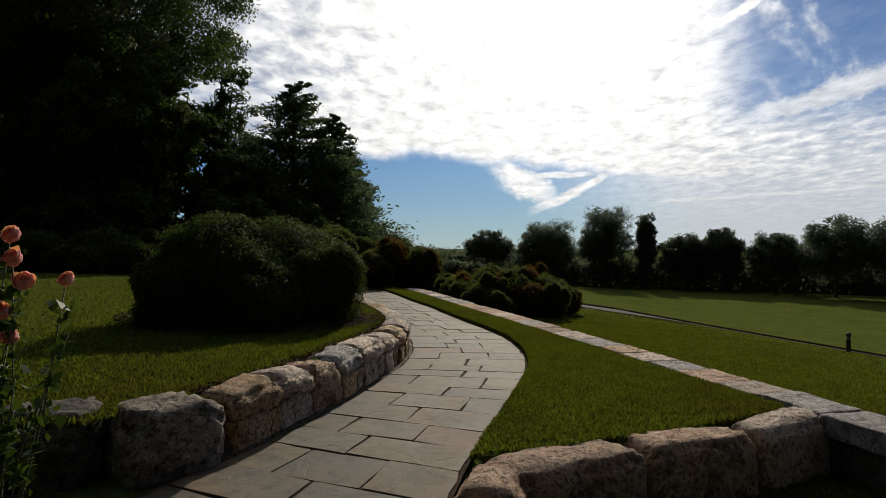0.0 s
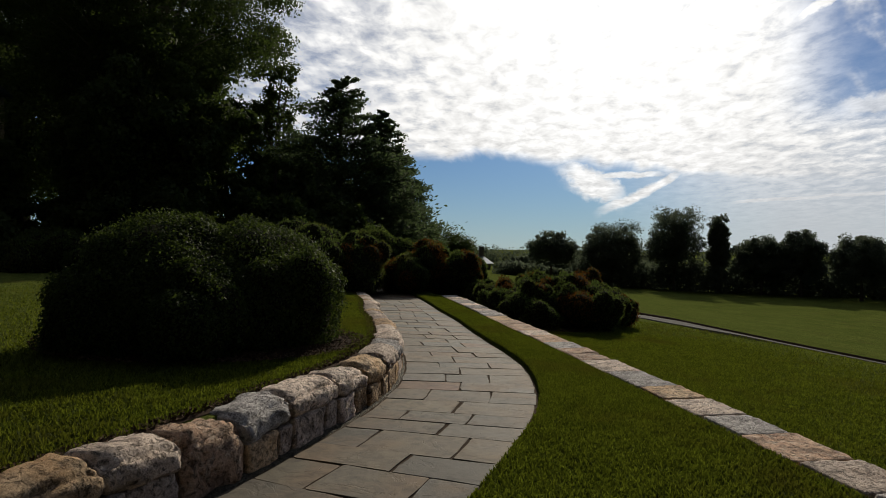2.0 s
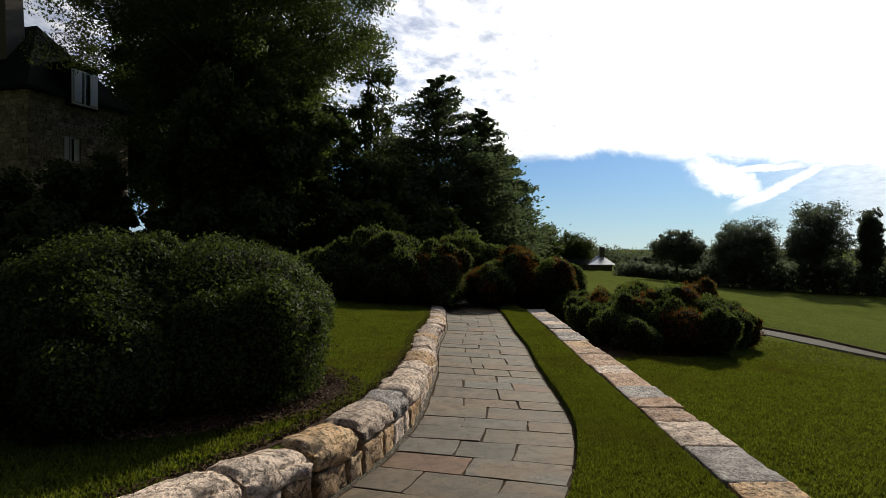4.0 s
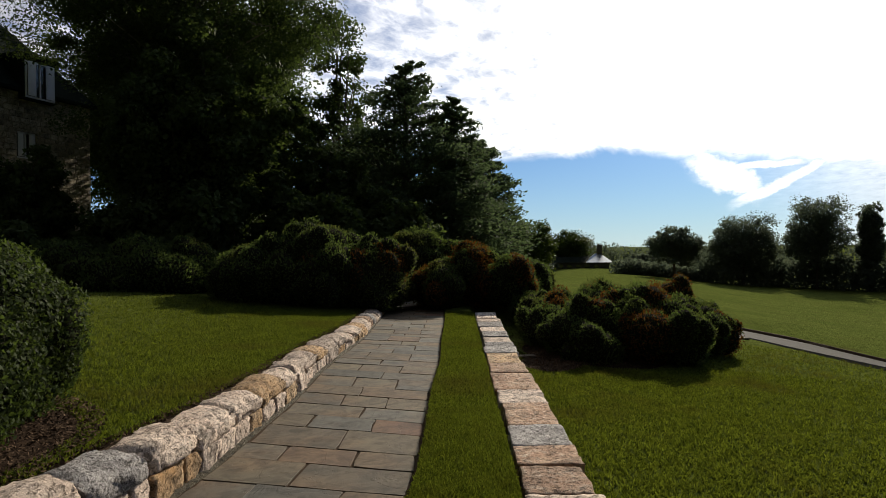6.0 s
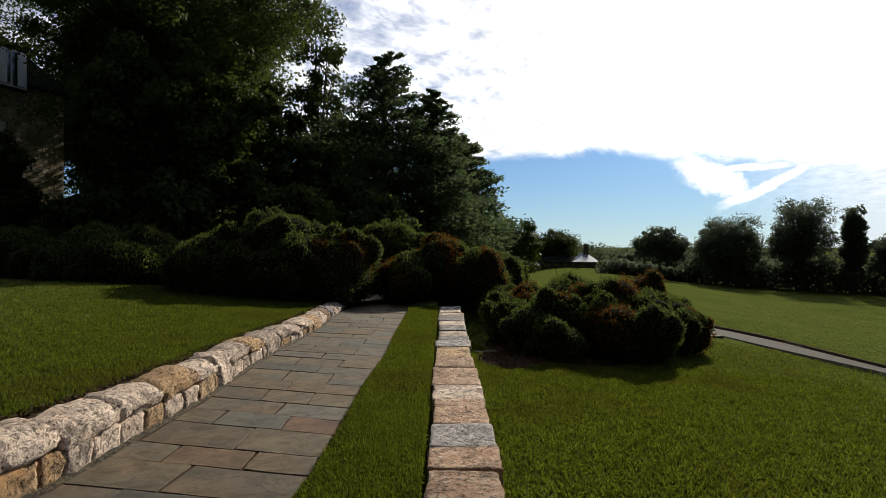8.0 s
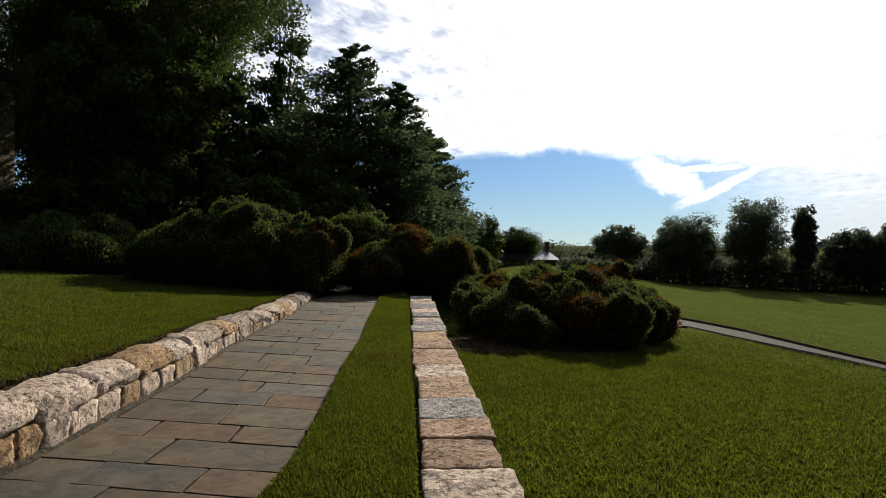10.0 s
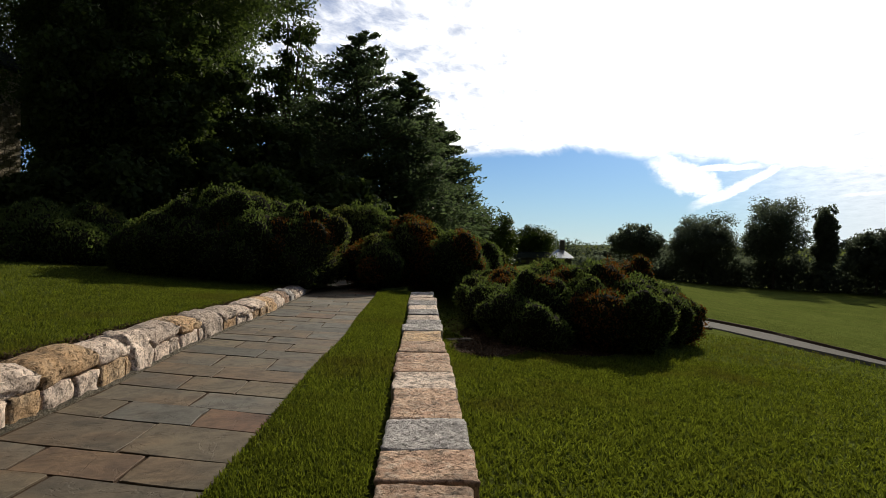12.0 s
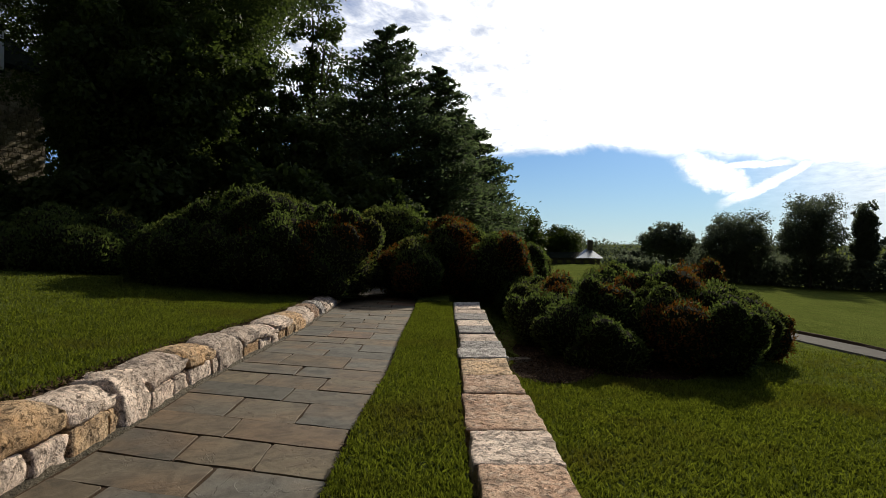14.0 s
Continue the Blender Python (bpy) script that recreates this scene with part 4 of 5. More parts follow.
# ---- trees ----
def broadleaf(name, label, base, height, crown, clumps, per, leaf, mat, seed, trunk=0.35, bark=None, group="", lift=0.25, flat=0.9, spread=1.0, low=-0.97, full=0.0):
    """A tree with a tapered trunk, limbs to its leaf clumps, and a crown of clumps inside an uneven envelope (rx, ry, rz)."""
    rng = np.random.default_rng(seed)
    base = np.array(base, float)
    tree = thing(name, label, "tree", base, group)
    rx, ry, rz = crown
    mid = base + (0, 0, height - rz)
    d = unit(rng.normal(size=(clumps * 3, 3)))
    d = d[d[:, 2] > low][:clumps]
    # full: how far the sides stand upright instead of rounding in
    d[:, :2] *= 1 + full * (np.sqrt((1 - d[:, 2:3] ** 4) / np.maximum(1 - d[:, 2:3] ** 2, 0.02)) - 1)
    r = rng.random((len(d), 1)) ** 0.36
    bulge = 1 + (0.22 - 0.22 * full) * np.sin(3 * np.arctan2(d[:, 1:2], d[:, :1]) + seed) + 0.12 * np.sin(7 * d[:, 2:3] + seed)
    centres = mid + d * r * bulge * np.array([rx, ry, rz]) * 0.88
    vs, fs = [], []
    fork = base + (0, 0, height * lift)
    top = base + np.array([rng.normal() * 0.3, rng.normal() * 0.3, height * 0.86])
    bend = rng.normal(size=2) * 0.02 * height
    tube((vs, fs), [base - (0, 0, 0.3), base + (0, 0, 0.4), fork, (fork + top) / 2 + (*bend, 0), top], [trunk * 1.5, trunk * 1.05, trunk * 0.8, trunk * 0.45, 0.04], 9)
    for k in rng.permutation(len(centres))[: min(34, len(centres))]:
        c = centres[k]
        s = rng.uniform(0.1, 0.9)
        start = fork + (top - fork) * s * 0.8
        start[:2] += bend * (1 - abs(2 * s - 1)) * 0.5
        if c[2] < start[2] - 1.0:
            start = fork + (top - fork) * 0.08
        knee = start + (c - start) * 0.5 + (0, 0, 0.12 * np.linalg.norm(c - start))
        w = trunk * (0.42 - 0.3 * s)
        tube((vs, fs), [start, knee, c], [w, w * 0.6, 0.02], 5)
    part("trunk", raw_mesh("trunk", vs, fs, True), bark or M_BARK, tree)
    size = spread * (rx + ry + rz) / 3 * 0.235 * rng.uniform(0.55, 1.45, (len(centres), 1))
    which = np.repeat(np.arange(len(centres)), per)
    off = unit(rng.normal(size=(len(which), 3))) * rng.random((len(which), 1)) ** 0.5
    at = centres[which] + off * size[which] * np.array([1.2, 1.2, flat])
    part("crown", leaves("crown", at, off + np.array([0, 0, 0.5]), leaf, 1.5, rng, 0.7), mat, tree)
    return tree


def conifer(name, label, base, height, radius, seed, mat=None, whorls=26, leaf=0.16, per=90, group="", power=0.8, tip=0.02, first=0.04):
    rng = np.random.default_rng(seed)
    base = np.array(base, float)
    tree = thing(name, label, "tree", base, group)
    vs, fs = [], []
    tube((vs, fs), [base - (0, 0, 0.3), base + (0, 0, height * 0.5), base + (0, 0, height)], [0.3, 0.18, 0.02], 8)
    pts, grow = [], []
    for k in range(whorls):
        u = first + (1 - first) * k / whorls
        z = height * u
        reach = radius * (1 - u) ** power + tip * height
        arms = max(4, int(11 * (1 - 0.5 * u)))
        for a in range(arms):
            ang = 2 * math.pi * (a + rng.random()) / arms
            ln = reach * rng.uniform(0.65, 1.15)
            d = np.array([math.cos(ang), math.sin(ang), 0.0])
            rise = 0.34 * u - 0.05 + rng.uniform(-0.18, 0.22)
            root = base + (0, 0, min(z + height * rng.uniform(-0.025, 0.025), height))
            tip_at = root + d * ln + (0, 0, ln * rise)
            if rng.random() < 0.5:
                tube((vs, fs), [root, tip_at], [0.05 * (1 - u) + 0.012, 0.008], 4)
            m = int(per * (0.35 + ln / radius))
            s = rng.random((m, 1)) ** 0.6
            p = root + (tip_at - root) * s
            wide = 0.10 * ln + 0.16 * (1 - u) + 0.04
            p = p + rng.normal(size=(m, 3)) * np.array([wide, wide, wide * 0.45]) * (1.1 - 0.5 * s) + (0, 0, 0.06 * ln)
            pts.append(p)
            grow.append(np.repeat((d + (0, 0, 0.35))[None], m, 0))
    part("trunk", raw_mesh("trunk", vs, fs, True), M_BARK, tree)
    at, g = np.concatenate(pts), np.concatenate(grow)
    part("crown", leaves("crown", at, np.array([0, 0, 1.0]) + 0.3 * rng.normal(size=at.shape), leaf, 2.2, rng, 0.7, g), mat or M_PINE, tree)
    return tree


def build_near_trees():
    g = "trees behind the garden"
    broadleaf("oak_tree", "tall spreading shade tree with dense dark green leaves", (-20.2, 37.5, 0.8), 23.5, (9.6, 7.4, 9.4), 400, 640, 0.098, M_OAK, 3, 0.5, M_PALEBARK, group=g, lift=0.30, flat=0.8, spread=0.56, full=0.3)
    broadleaf("oak_tree", "dark full tree standing behind the house corner", (-40.0, 56.0, 1.0), 24.0, (7.6, 5.5, 11.5), 330, 240, 0.2, M_OAK, 4, 0.45, group=g, lift=0.3, spread=0.75)
    broadleaf("oak_tree", "broad dark tree deep in the grove", (-25.6, 46.0, 1.0), 14.0, (4.9, 4.8, 6.8), 120, 220, 0.22, M_OAK, 5, 0.5, group=g, lift=0.25)
    broadleaf("oak_tree", "very tall tree rising behind the stone house", (-29.5, 54.0, 1.0), 24.0, (9.0, 8.0, 11.0), 170, 300, 0.17, M_OAK, 35, 0.5, group=g, lift=0.25, spread=0.8)
    for x, y, h, rx, seed in ((-13.4, 31.0, 9.0, 3.0, 6), (-20.5, 38.0, 11.0, 3.6, 40), (-15.4, 30.6, 9.6, 3.2, 7), (-18.6, 34.2, 9.0, 3.2, 36), (-16.2, 38.5, 10.0, 3.6, 38), (-10.2, 33.5, 5.2, 2.2, 39)):
        broadleaf("maple_tree", "lower leafy tree filling the shade under the tall trees", (x, y, 0.7), h, (rx, rx * 0.85, h * 0.49), 170, 170, 0.15, M_OAK, seed, 0.22, group=g, lift=0.1, spread=0.62)
    for x, y, h, rx, seed in ((-9.5, 30.5, 3.4, 2.2, 61), (-13.5, 28.2, 3.8, 2.6, 62), (-15.6, 27.8, 3.0, 2.2, 63), (-19.5, 32.5, 3.6, 2.2, 67), (-23.5, 31.5, 3.2, 2.2, 64), (-23.4, 23.8, 2.8, 2.3, 80), (-22.0, 24.7, 2.4, 2.3, 81), (-19.6, 24.4, 2.6, 2.3, 82), (-18.4, 25.2, 2.2, 2.3, 83), (-7.0, 33.0, 3.0, 2.2, 65), (-20.2, 43.5, 4.6, 2.6, 84), (-23.0, 47.5, 5.0, 3.0, 85)):
        broadleaf("laurel_bush", "dense dark evergreen bush in the shade of the grove", (x, y, 0.5), h, (rx, rx * 0.8, h * 0.5), 70, 150, 0.16, M_OAK, seed, 0.1, group="bushes under the grove", lift=0.06)
    broadleaf("slender_tree", "slender open tree with thin branches", (-13.4, 42.3, 0.7), 13.8, (1.9, 1.9, 6.2), 80, 150, 0.13, M_OAK, 8, 0.16, group=g, lift=0.25, spread=0.75)
    broadleaf("tall_shrub", "leafy tall shrub standing against the stone house", (-20.9, 28.2, 0.8), 5.0, (2.2, 1.8, 2.4), 150, 110, 0.14, M_OAK, 9, 0.12, group=g, lift=0.15, spread=0.75)
    broadleaf("tall_shrub", "second leafy shrub below the house windows", (-25.0, 27.5, 0.8), 4.4, (2.5, 2.0, 2.1), 150, 110, 0.14, M_OAK, 19, 0.12, group=g, lift=0.12, spread=0.75)
    conifer("pine_tree", "tall dark green conifer with a ragged top", (-8.5, 38.8, 0.4), 10.3, 5.8, 14, group=g, whorls=30, per=230, power=0.82, leaf=0.095)
    conifer("pine_tree", "second ragged conifer leaning against the first", (-6.5, 40.4, 0.4), 8.9, 3.2, 15, group=g, whorls=24, per=170, power=0.75, leaf=0.095)
    conifer("spruce_tree", "rounded dense dark conifer farther along the row", (-7.8, 52.0, -0.2), 8.9, 3.7, 16, group=g, whorls=32, per=190, power=0.45, leaf=0.12)
    conifer("spruce_tree", "dark conifer filling the gap in the row", (-12.2, 44.0, 0.4), 7.4, 4.0, 17, group=g, whorls=28, per=170, power=0.6, leaf=0.12)
    broadleaf("small_tree", "broad low green tree behind the far house", (-18.6, 226.0, ground_z(-18.6, 226.0)), 6.5 - ground_z(-18.6, 226.0), (9.5, 6.0, 6.0), 200, 150, 0.36, M_WILLOW, 18, 0.25, group=g, lift=0.15, full=0.4)
    broadleaf("small_tree", "darker green tree at the end of the conifer row", (-14.5, 118.0, ground_z(-14.5, 118.0)), 9.4, (4.6, 4.2, 4.6), 150, 150, 0.24, M_WILLOW, 20, 0.25, group=g, lift=0.15, full=0.4)


def far_spot(azimuth, distance):
    a = radians(azimuth)
    x, y = 1.8 + distance * math.sin(a), 8.0 + distance * math.cos(a)
    return (x, y, ground_z(x, y))


def build_far_trees():
    g = "trees along the far side of the lawn"
    # azimuth, distance, height of the top, crown radius, bare trunk share, seed, clump size
    rows = [(3.3, 122, 4.5, 5.0, 0.34, 51, 0.8), (8.4, 124, 6.2, 6.2, 0.16, 52, 1.0), (13.4, 126, 9.5, 5.4, 0.12, 53, 1.0), (16.8, 126, 8.5, 1.9, 0.12, 54, 0.9),
            (20.0, 122, 4.4, 4.6, 0.2, 55, 0.8), (22.8, 120, 5.0, 4.0, 0.2, 56, 0.9), (26.8, 116, 4.0, 4.6, 0.2, 57, 0.9), (31.0, 112, 6.0, 6.0, 0.2, 58, 1.0), (35.5, 112, 6.0, 6.0, 0.2, 59, 1.0)]
    for az, dist, top, r, lift, seed, spread in rows:
        dist, top, r = dist * 1.26, 1.3 + (top - 1.3) * 1.26, r * 1.26
        h = top - far_spot(az, dist)[2]
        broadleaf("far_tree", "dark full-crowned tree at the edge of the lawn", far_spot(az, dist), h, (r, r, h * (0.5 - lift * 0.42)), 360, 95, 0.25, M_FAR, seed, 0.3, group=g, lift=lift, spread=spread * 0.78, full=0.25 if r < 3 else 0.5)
    # low thicket that closes the row
    rng = np.random.default_rng(71)
    pts = []
    for az in np.arange(-1.0, 44, 0.35):
        x, y, z = far_spot(az, 160 - 0.35 * max(0, az - 15) + rng.uniform(-4, 4))
        h = rng.uniform(6.0, 8.8) if az > 5.5 else rng.uniform(2.4, 4.2)
        d = unit(rng.normal(size=(330, 3)))
        p = np.array([x, y, z + h * 0.36]) + d * np.array([2.3, 2.3, h * 0.62]) * rng.random((330, 1)) ** 0.35
        pts.append(p)
    for az in np.arange(-15.0, 12, 0.3):
        x, y, z = far_spot(az, 270 + rng.uniform(-8, 8))
        h = rng.uniform(6.5, 9.0)
        d = unit(rng.normal(size=(200, 3)))
        pts.append(np.array([x, y, z + h * 0.45]) + d * np.array([2.6, 2.6, h * 0.55]) * rng.random((200, 1)) ** 0.35)
    at = np.concatenate(pts)
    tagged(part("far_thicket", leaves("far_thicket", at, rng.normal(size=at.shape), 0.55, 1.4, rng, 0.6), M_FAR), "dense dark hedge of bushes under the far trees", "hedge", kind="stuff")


build_east_wall()
build_west_wall()
build_cross_wall()
build_boxwood()
build_junipers()
build_near_trees()
build_far_trees()


# ---- things by the path ----
M_ROSE = foliage("rose_petal", (0.78, 0.24, 0.25), (0.90, 0.58, 0.56), 0.25, 0.6)
M_ROSELEAF = foliage("rose_leaf", (0.030, 0.055, 0.018), (0.07, 0.11, 0.03), 0.25, 0.4)
M_STEM = plain("green_stem", (0.05, 0.06, 0.025), (0.10, 0.10, 0.05), 40.0, 0.7, 0.002)
M_BLACKMETAL = plain("black_painted_metal", (0.012, 0.012, 0.012), (0.025, 0.025, 0.025), 30.0, 0.45, 0.001)


def rose_bloom(centre, size, facing, rng, parent):
    """Petals that wrap a ball in rings, the outer ones opening."""
    facing = unit(np.array(facing, float))
    a = unit(np.cross(facing, (0.3, 0.2, 1.0)))
    b = np.cross(facing, a)
    vs, fs = [], []
    for ring, (count, r, lip) in enumerate(((3, 0.34, 15), (4, 0.52, 22), (5, 0.72, 32), (6, 0.92, 48), (6, 1.02, 70))):
        for k in range(count):
            ang = 2 * math.pi * (k + 0.45 * ring + rng.uniform(-0.12, 0.12)) / count
            wide = 2 * math.pi / count * rng.uniform(0.62, 0.75)
            i = len(vs)
            for v in range(5):
                pol = radians(lip + (140 - lip) * (1 - v / 4))
                flare = (1 + 0.16 * (v / 4) ** 3 * ring / 3) * (1 + 0.09 * rng.normal())
                for u in range(5):
                    s = (u - 2) / 2
                    th = ang + wide * s * (0.75 + 0.25 * math.sin(math.pi * v / 4))
                    rr = r * flare * (1 - 0.05 * s * s + 0.06 * rng.normal())
                    q = (math.cos(th) * a + math.sin(th) * b) * math.sin(pol) * rr + facing * (math.cos(pol) * rr * 0.85 - 0.05 * (v == 4) * s * s)
                    vs.append(np.array(centre) + q * size * 0.5)
            for v in range(4):
                for u in range(4):
                    fs.append([i + 5 * v + u, i + 5 * v + u + 1, i + 5 * v + u + 6, i + 5 * v + u + 5])
    part("bloom", raw_mesh("bloom", vs, fs, True), M_ROSE, parent, "coral pink rose bloom")


def build_rose():
    rng = np.random.default_rng(77)
    base = np.array([-2.12, 3.12, 0.0])
    bush = thing("rose_bush", "leggy rose bush with coral pink blooms before the wall", "rose bush", base)
    heads = [(-2.03, 3.2, 1.52, 0.085), (-2.01, 3.18, 1.41, 0.085), (-1.97, 3.2, 1.30, 0.09), (-1.77, 3.2, 1.31, 0.075), (-2.05, 3.14, 1.16, 0.09), (-2.04, 3.2, 1.04, 0.08), (-2.12, 3.1, 1.25, 0.08)]
    tips = [np.array(h[:3]) for h in heads] + [np.array((-1.77, 3.22, 1.05)), np.array((-1.82, 3.2, 0.98)), np.array((-1.98, 3.15, 0.85)), np.array((-2.2, 3.2, 1.4)), np.array((-2.3, 3.1, 1.2))]
    spots = []
    for k, tip in enumerate(tips):
        foot = base + rng.normal(size=3) * (0.05, 0.05, 0)
        mid = (foot + tip) / 2 + rng.normal(size=3) * (0.05, 0.05, 0.03)
        vs, fs = tube(([], []), [foot - (0, 0, 0.05), mid, tip], [0.006, 0.0045, 0.003], 6)
        part("stem", raw_mesh("stem", vs, fs, True), M_STEM, bush)
        for s in rng.uniform(0.35, 0.97, 13):
            p = mid + (tip - mid) * (2 * s - 1) if s > 0.5 else foot + (mid - foot) * 2 * s
            for _ in range(3):
                spots.append(p + rng.normal(size=3) * 0.028)
    spots = np.array(spots)
    part("foliage", leaves("foliage", spots, np.array([0, -0.4, 0.8]) + 0.4 * rng.normal(size=spots.shape), 0.042, 1.6, rng, 0.5), M_ROSELEAF, bush)
    for x, y, z, s in heads:
        rose_bloom((x, y, z), s * 0.92, (rng.uniform(-0.4, 0.4), -0.7, 0.5), rng, bush)


def build_far_path():
    pts = np.array([(2.6, 31.0), (4.1, 28.2), (5.3, 26.3), (6.3, 24.5), (7.5, 22.6), (9.3, 20.2), (12.2, 18.0), (17.0, 16.0), (30.0, 13.0), (60.0, 8.0)])
    s = np.linspace(0, len(pts) - 1, 70)
    line = np.stack([np.interp(s, np.arange(len(pts)), pts[:, k]) for k in range(2)], 1)
    half = 0.5
    rows = []
    for k, p in enumerate(line):
        d = unit(line[min(k + 1, len(line) - 1)] - line[max(k - 1, 0)])
        nrm = np.array([d[1], -d[0]])
        rows.append((p - nrm * half, p + nrm * half, p - nrm * (half + 0.09), p + nrm * (half + 0.09)))
    vs, fs = [], []
    for a, b, c, d in rows:
        vs += [(*c, ground_z(*c) - 0.05), (*a, ground_z(*a) + 0.035), (*b, ground_z(*b) + 0.03), (*d, ground_z(*d) - 0.05)]
    for k in range(len(rows) - 1):
        i = 4 * k
        fs += [[i + q, i + q + 1, i + q + 5, i + q + 4] for q in range(3)]
    tagged(part("footpath", raw_mesh("footpath", vs, fs), M_PAVE), "pale concrete footpath crossing the lower lawn", "path", kind="structure")
    # soil-coloured ribbon that draws the turf lip's shadow line beside the footpath
    vs, fs = [], []
    for a, b, c, d in rows:
        n2 = unit(a - b)
        e = a + n2 * 0.10
        g2 = a + n2 * 0.2
        f = a + n2 * 0.32
        vs += [(*(a + n2 * 0.02), ground_z(*a) + 0.02), (*e, ground_z(*e) + 0.09), (*g2, ground_z(*g2) + 0.09), (*f, ground_z(*f) - 0.03)]
    for k in range(len(rows) - 1):
        i = 4 * k
        fs += [[i + q, i + q + 1, i + q + 5, i + q + 4] for q in range(3)]
    tagged(part("path_edging", raw_mesh("path_edging", vs, fs), M_SOIL), "turf lip and its shadow line as one dark strip along the footpath", "edging", kind="structure")


def turned(profile, at, sides=20):
    vs, fs = [], []
    for r, z in profile:
        for k in range(sides):
            a = 2 * math.pi * k / sides
            vs.append((at[0] + r * math.cos(a), at[1] + r * math.sin(a), at[2] + z))
    for j in range(len(profile) - 1):
        for k in range(sides):
            i, q = j * sides + k, j * sides + (k + 1) % sides
            fs.append([i, q, q + sides, i + sides])
    fs += [[k for k in range(sides)][::-1], [(len(profile) - 1) * sides + k for k in range(sides)]]
    return raw_mesh("turned", vs, fs, False)


def build_bollard():
    x, y = 9.9, 16.6
    at = (x, y, ground_z(x, y) - 0.03)
    post = thing("bollard", "short black metal path bollard light on the lawn", "bollard", at)
    part("post", turned([(0.055, 0.0), (0.055, 0.36)], at), M_BLACKMETAL, post)
    part("louvre", turned([(0.04, 0.36), (0.04, 0.44)], at), M_KERB, post, "pale frosted light band")
    part("cap", turned([(0.058, 0.44), (0.058, 0.5), (0.03, 0.53)], at), M_BLACKMETAL, post)


def build_bed_chips():
    rng = np.random.default_rng(68)
    spots = []
    for cx, cy, rx, ry, count in ((1.75, 21.9, 2.1, 2.9, 4500), (0.9, 19.2, 0.62, 1.25, 1800)):
        a, r = rng.uniform(0, 2 * math.pi, count), np.sqrt(rng.uniform(0.0, 1.0, count))
        spots += [(x, y, ground_z(x, y) + 0.045) for x, y in zip(cx + rx * r * np.cos(a), cy + ry * r * np.sin(a)) if x > east_wall(y) + 0.5]
    at = np.array(spots)
    tagged(part("bark_chips", leaves("bark_chips", at, np.array([0, 0, 1.0]) + 0 * at, 0.018, 2.2, rng, 0.5), M_CHIP), "dead needles and bark chips on the shaded soil", "mulch", kind="stuff")


def build_slabs():
    rng = np.random.default_rng(5)
    for x, y, ang, ln in ((0.34, 19.4, 0.5, 0.42), (4.95, 25.2, 0.2, 0.3), (4.7, 27.4, 0.1, 0.9)):
        ob = part("paving_slab", stone_mesh((ln, 0.2, 0.06), rng, rounded=0.2, rough=0.012), M_KERB)
        ob.matrix_basis = pose(x, y, ground_z(x, y) + 0.02, 0, 0, math.degrees(ang))
        tagged(ob, "pale flat stone slab lying on the bare soil", "slab", "loose slabs by the juniper bed")


def soil_patch(name, label, centre, radii, seed, lift=0.012, ring=36, mat=None):
    rng = np.random.default_rng(seed)
    vs, fs = [], []
    wave = rng.uniform(0, 6, 3)
    for k in range(ring):
        a = 2 * math.pi * k / ring
        e = 1 + 0.10 * math.sin(3 * a + wave[0]) + 0.07 * math.sin(5 * a + wave[1])
        for r, dz in ((0.0, lift + 0.02), (0.55, lift + 0.02), (1.0, lift - 0.015)):
            x, y = centre[0] + radii[0] * e * r * math.cos(a), centre[1] + radii[1] * e * r * math.sin(a)
            x = max(x, east_wall(y) + 0.52)
            vs.append((x, y, ground_z(x, y) + dz))
    for k in range(ring):
        i, j = 3 * k, 3 * ((k + 1) % ring)
        fs += [[i + 1, j + 1, j + 2, i + 2], [i, j, j + 1, i + 1]]
    tagged(part(name, raw_mesh(name, vs, fs, True), mat or M_MULCH), label, "mulch", kind="stuff")


# ---- buildings ----
M_ASHLAR = stone("house_ashlar", (0.36, 0.31, 0.23), (0.24, 0.20, 0.145), (0.44, 0.385, 0.30), 3.0)
M_SLATE = plain("dark_green_slate", (0.006, 0.010, 0.007), (0.015, 0.021, 0.016), 2.5, 0.9, 0.03)
M_WHITE = plain("white_paint", (0.62, 0.63, 0.62), (0.74, 0.75, 0.74), 3.0, 0.5, 0.002)
M_ROOFMETAL = plain("pale_roof_metal", (0.42, 0.44, 0.46), (0.55, 0.57, 0.58), 1.0, 0.35, 0.002, 0.6)
M_DARKWALL = plain("dim_plastered_wall", (0.10, 0.09, 0.08), (0.16, 0.145, 0.125), 0.8, 0.9, 0.01)


def glass():
    m, n, bsdf = material("window_glass")
    bsdf.inputs["Base Color"].default_value = (0.02, 0.025, 0.03, 1)
    bsdf.inputs["Roughness"].default_value = 0.06
    bsdf.inputs["Specular IOR Level"].default_value = 0.8
    return m


M_GLASS = glass()


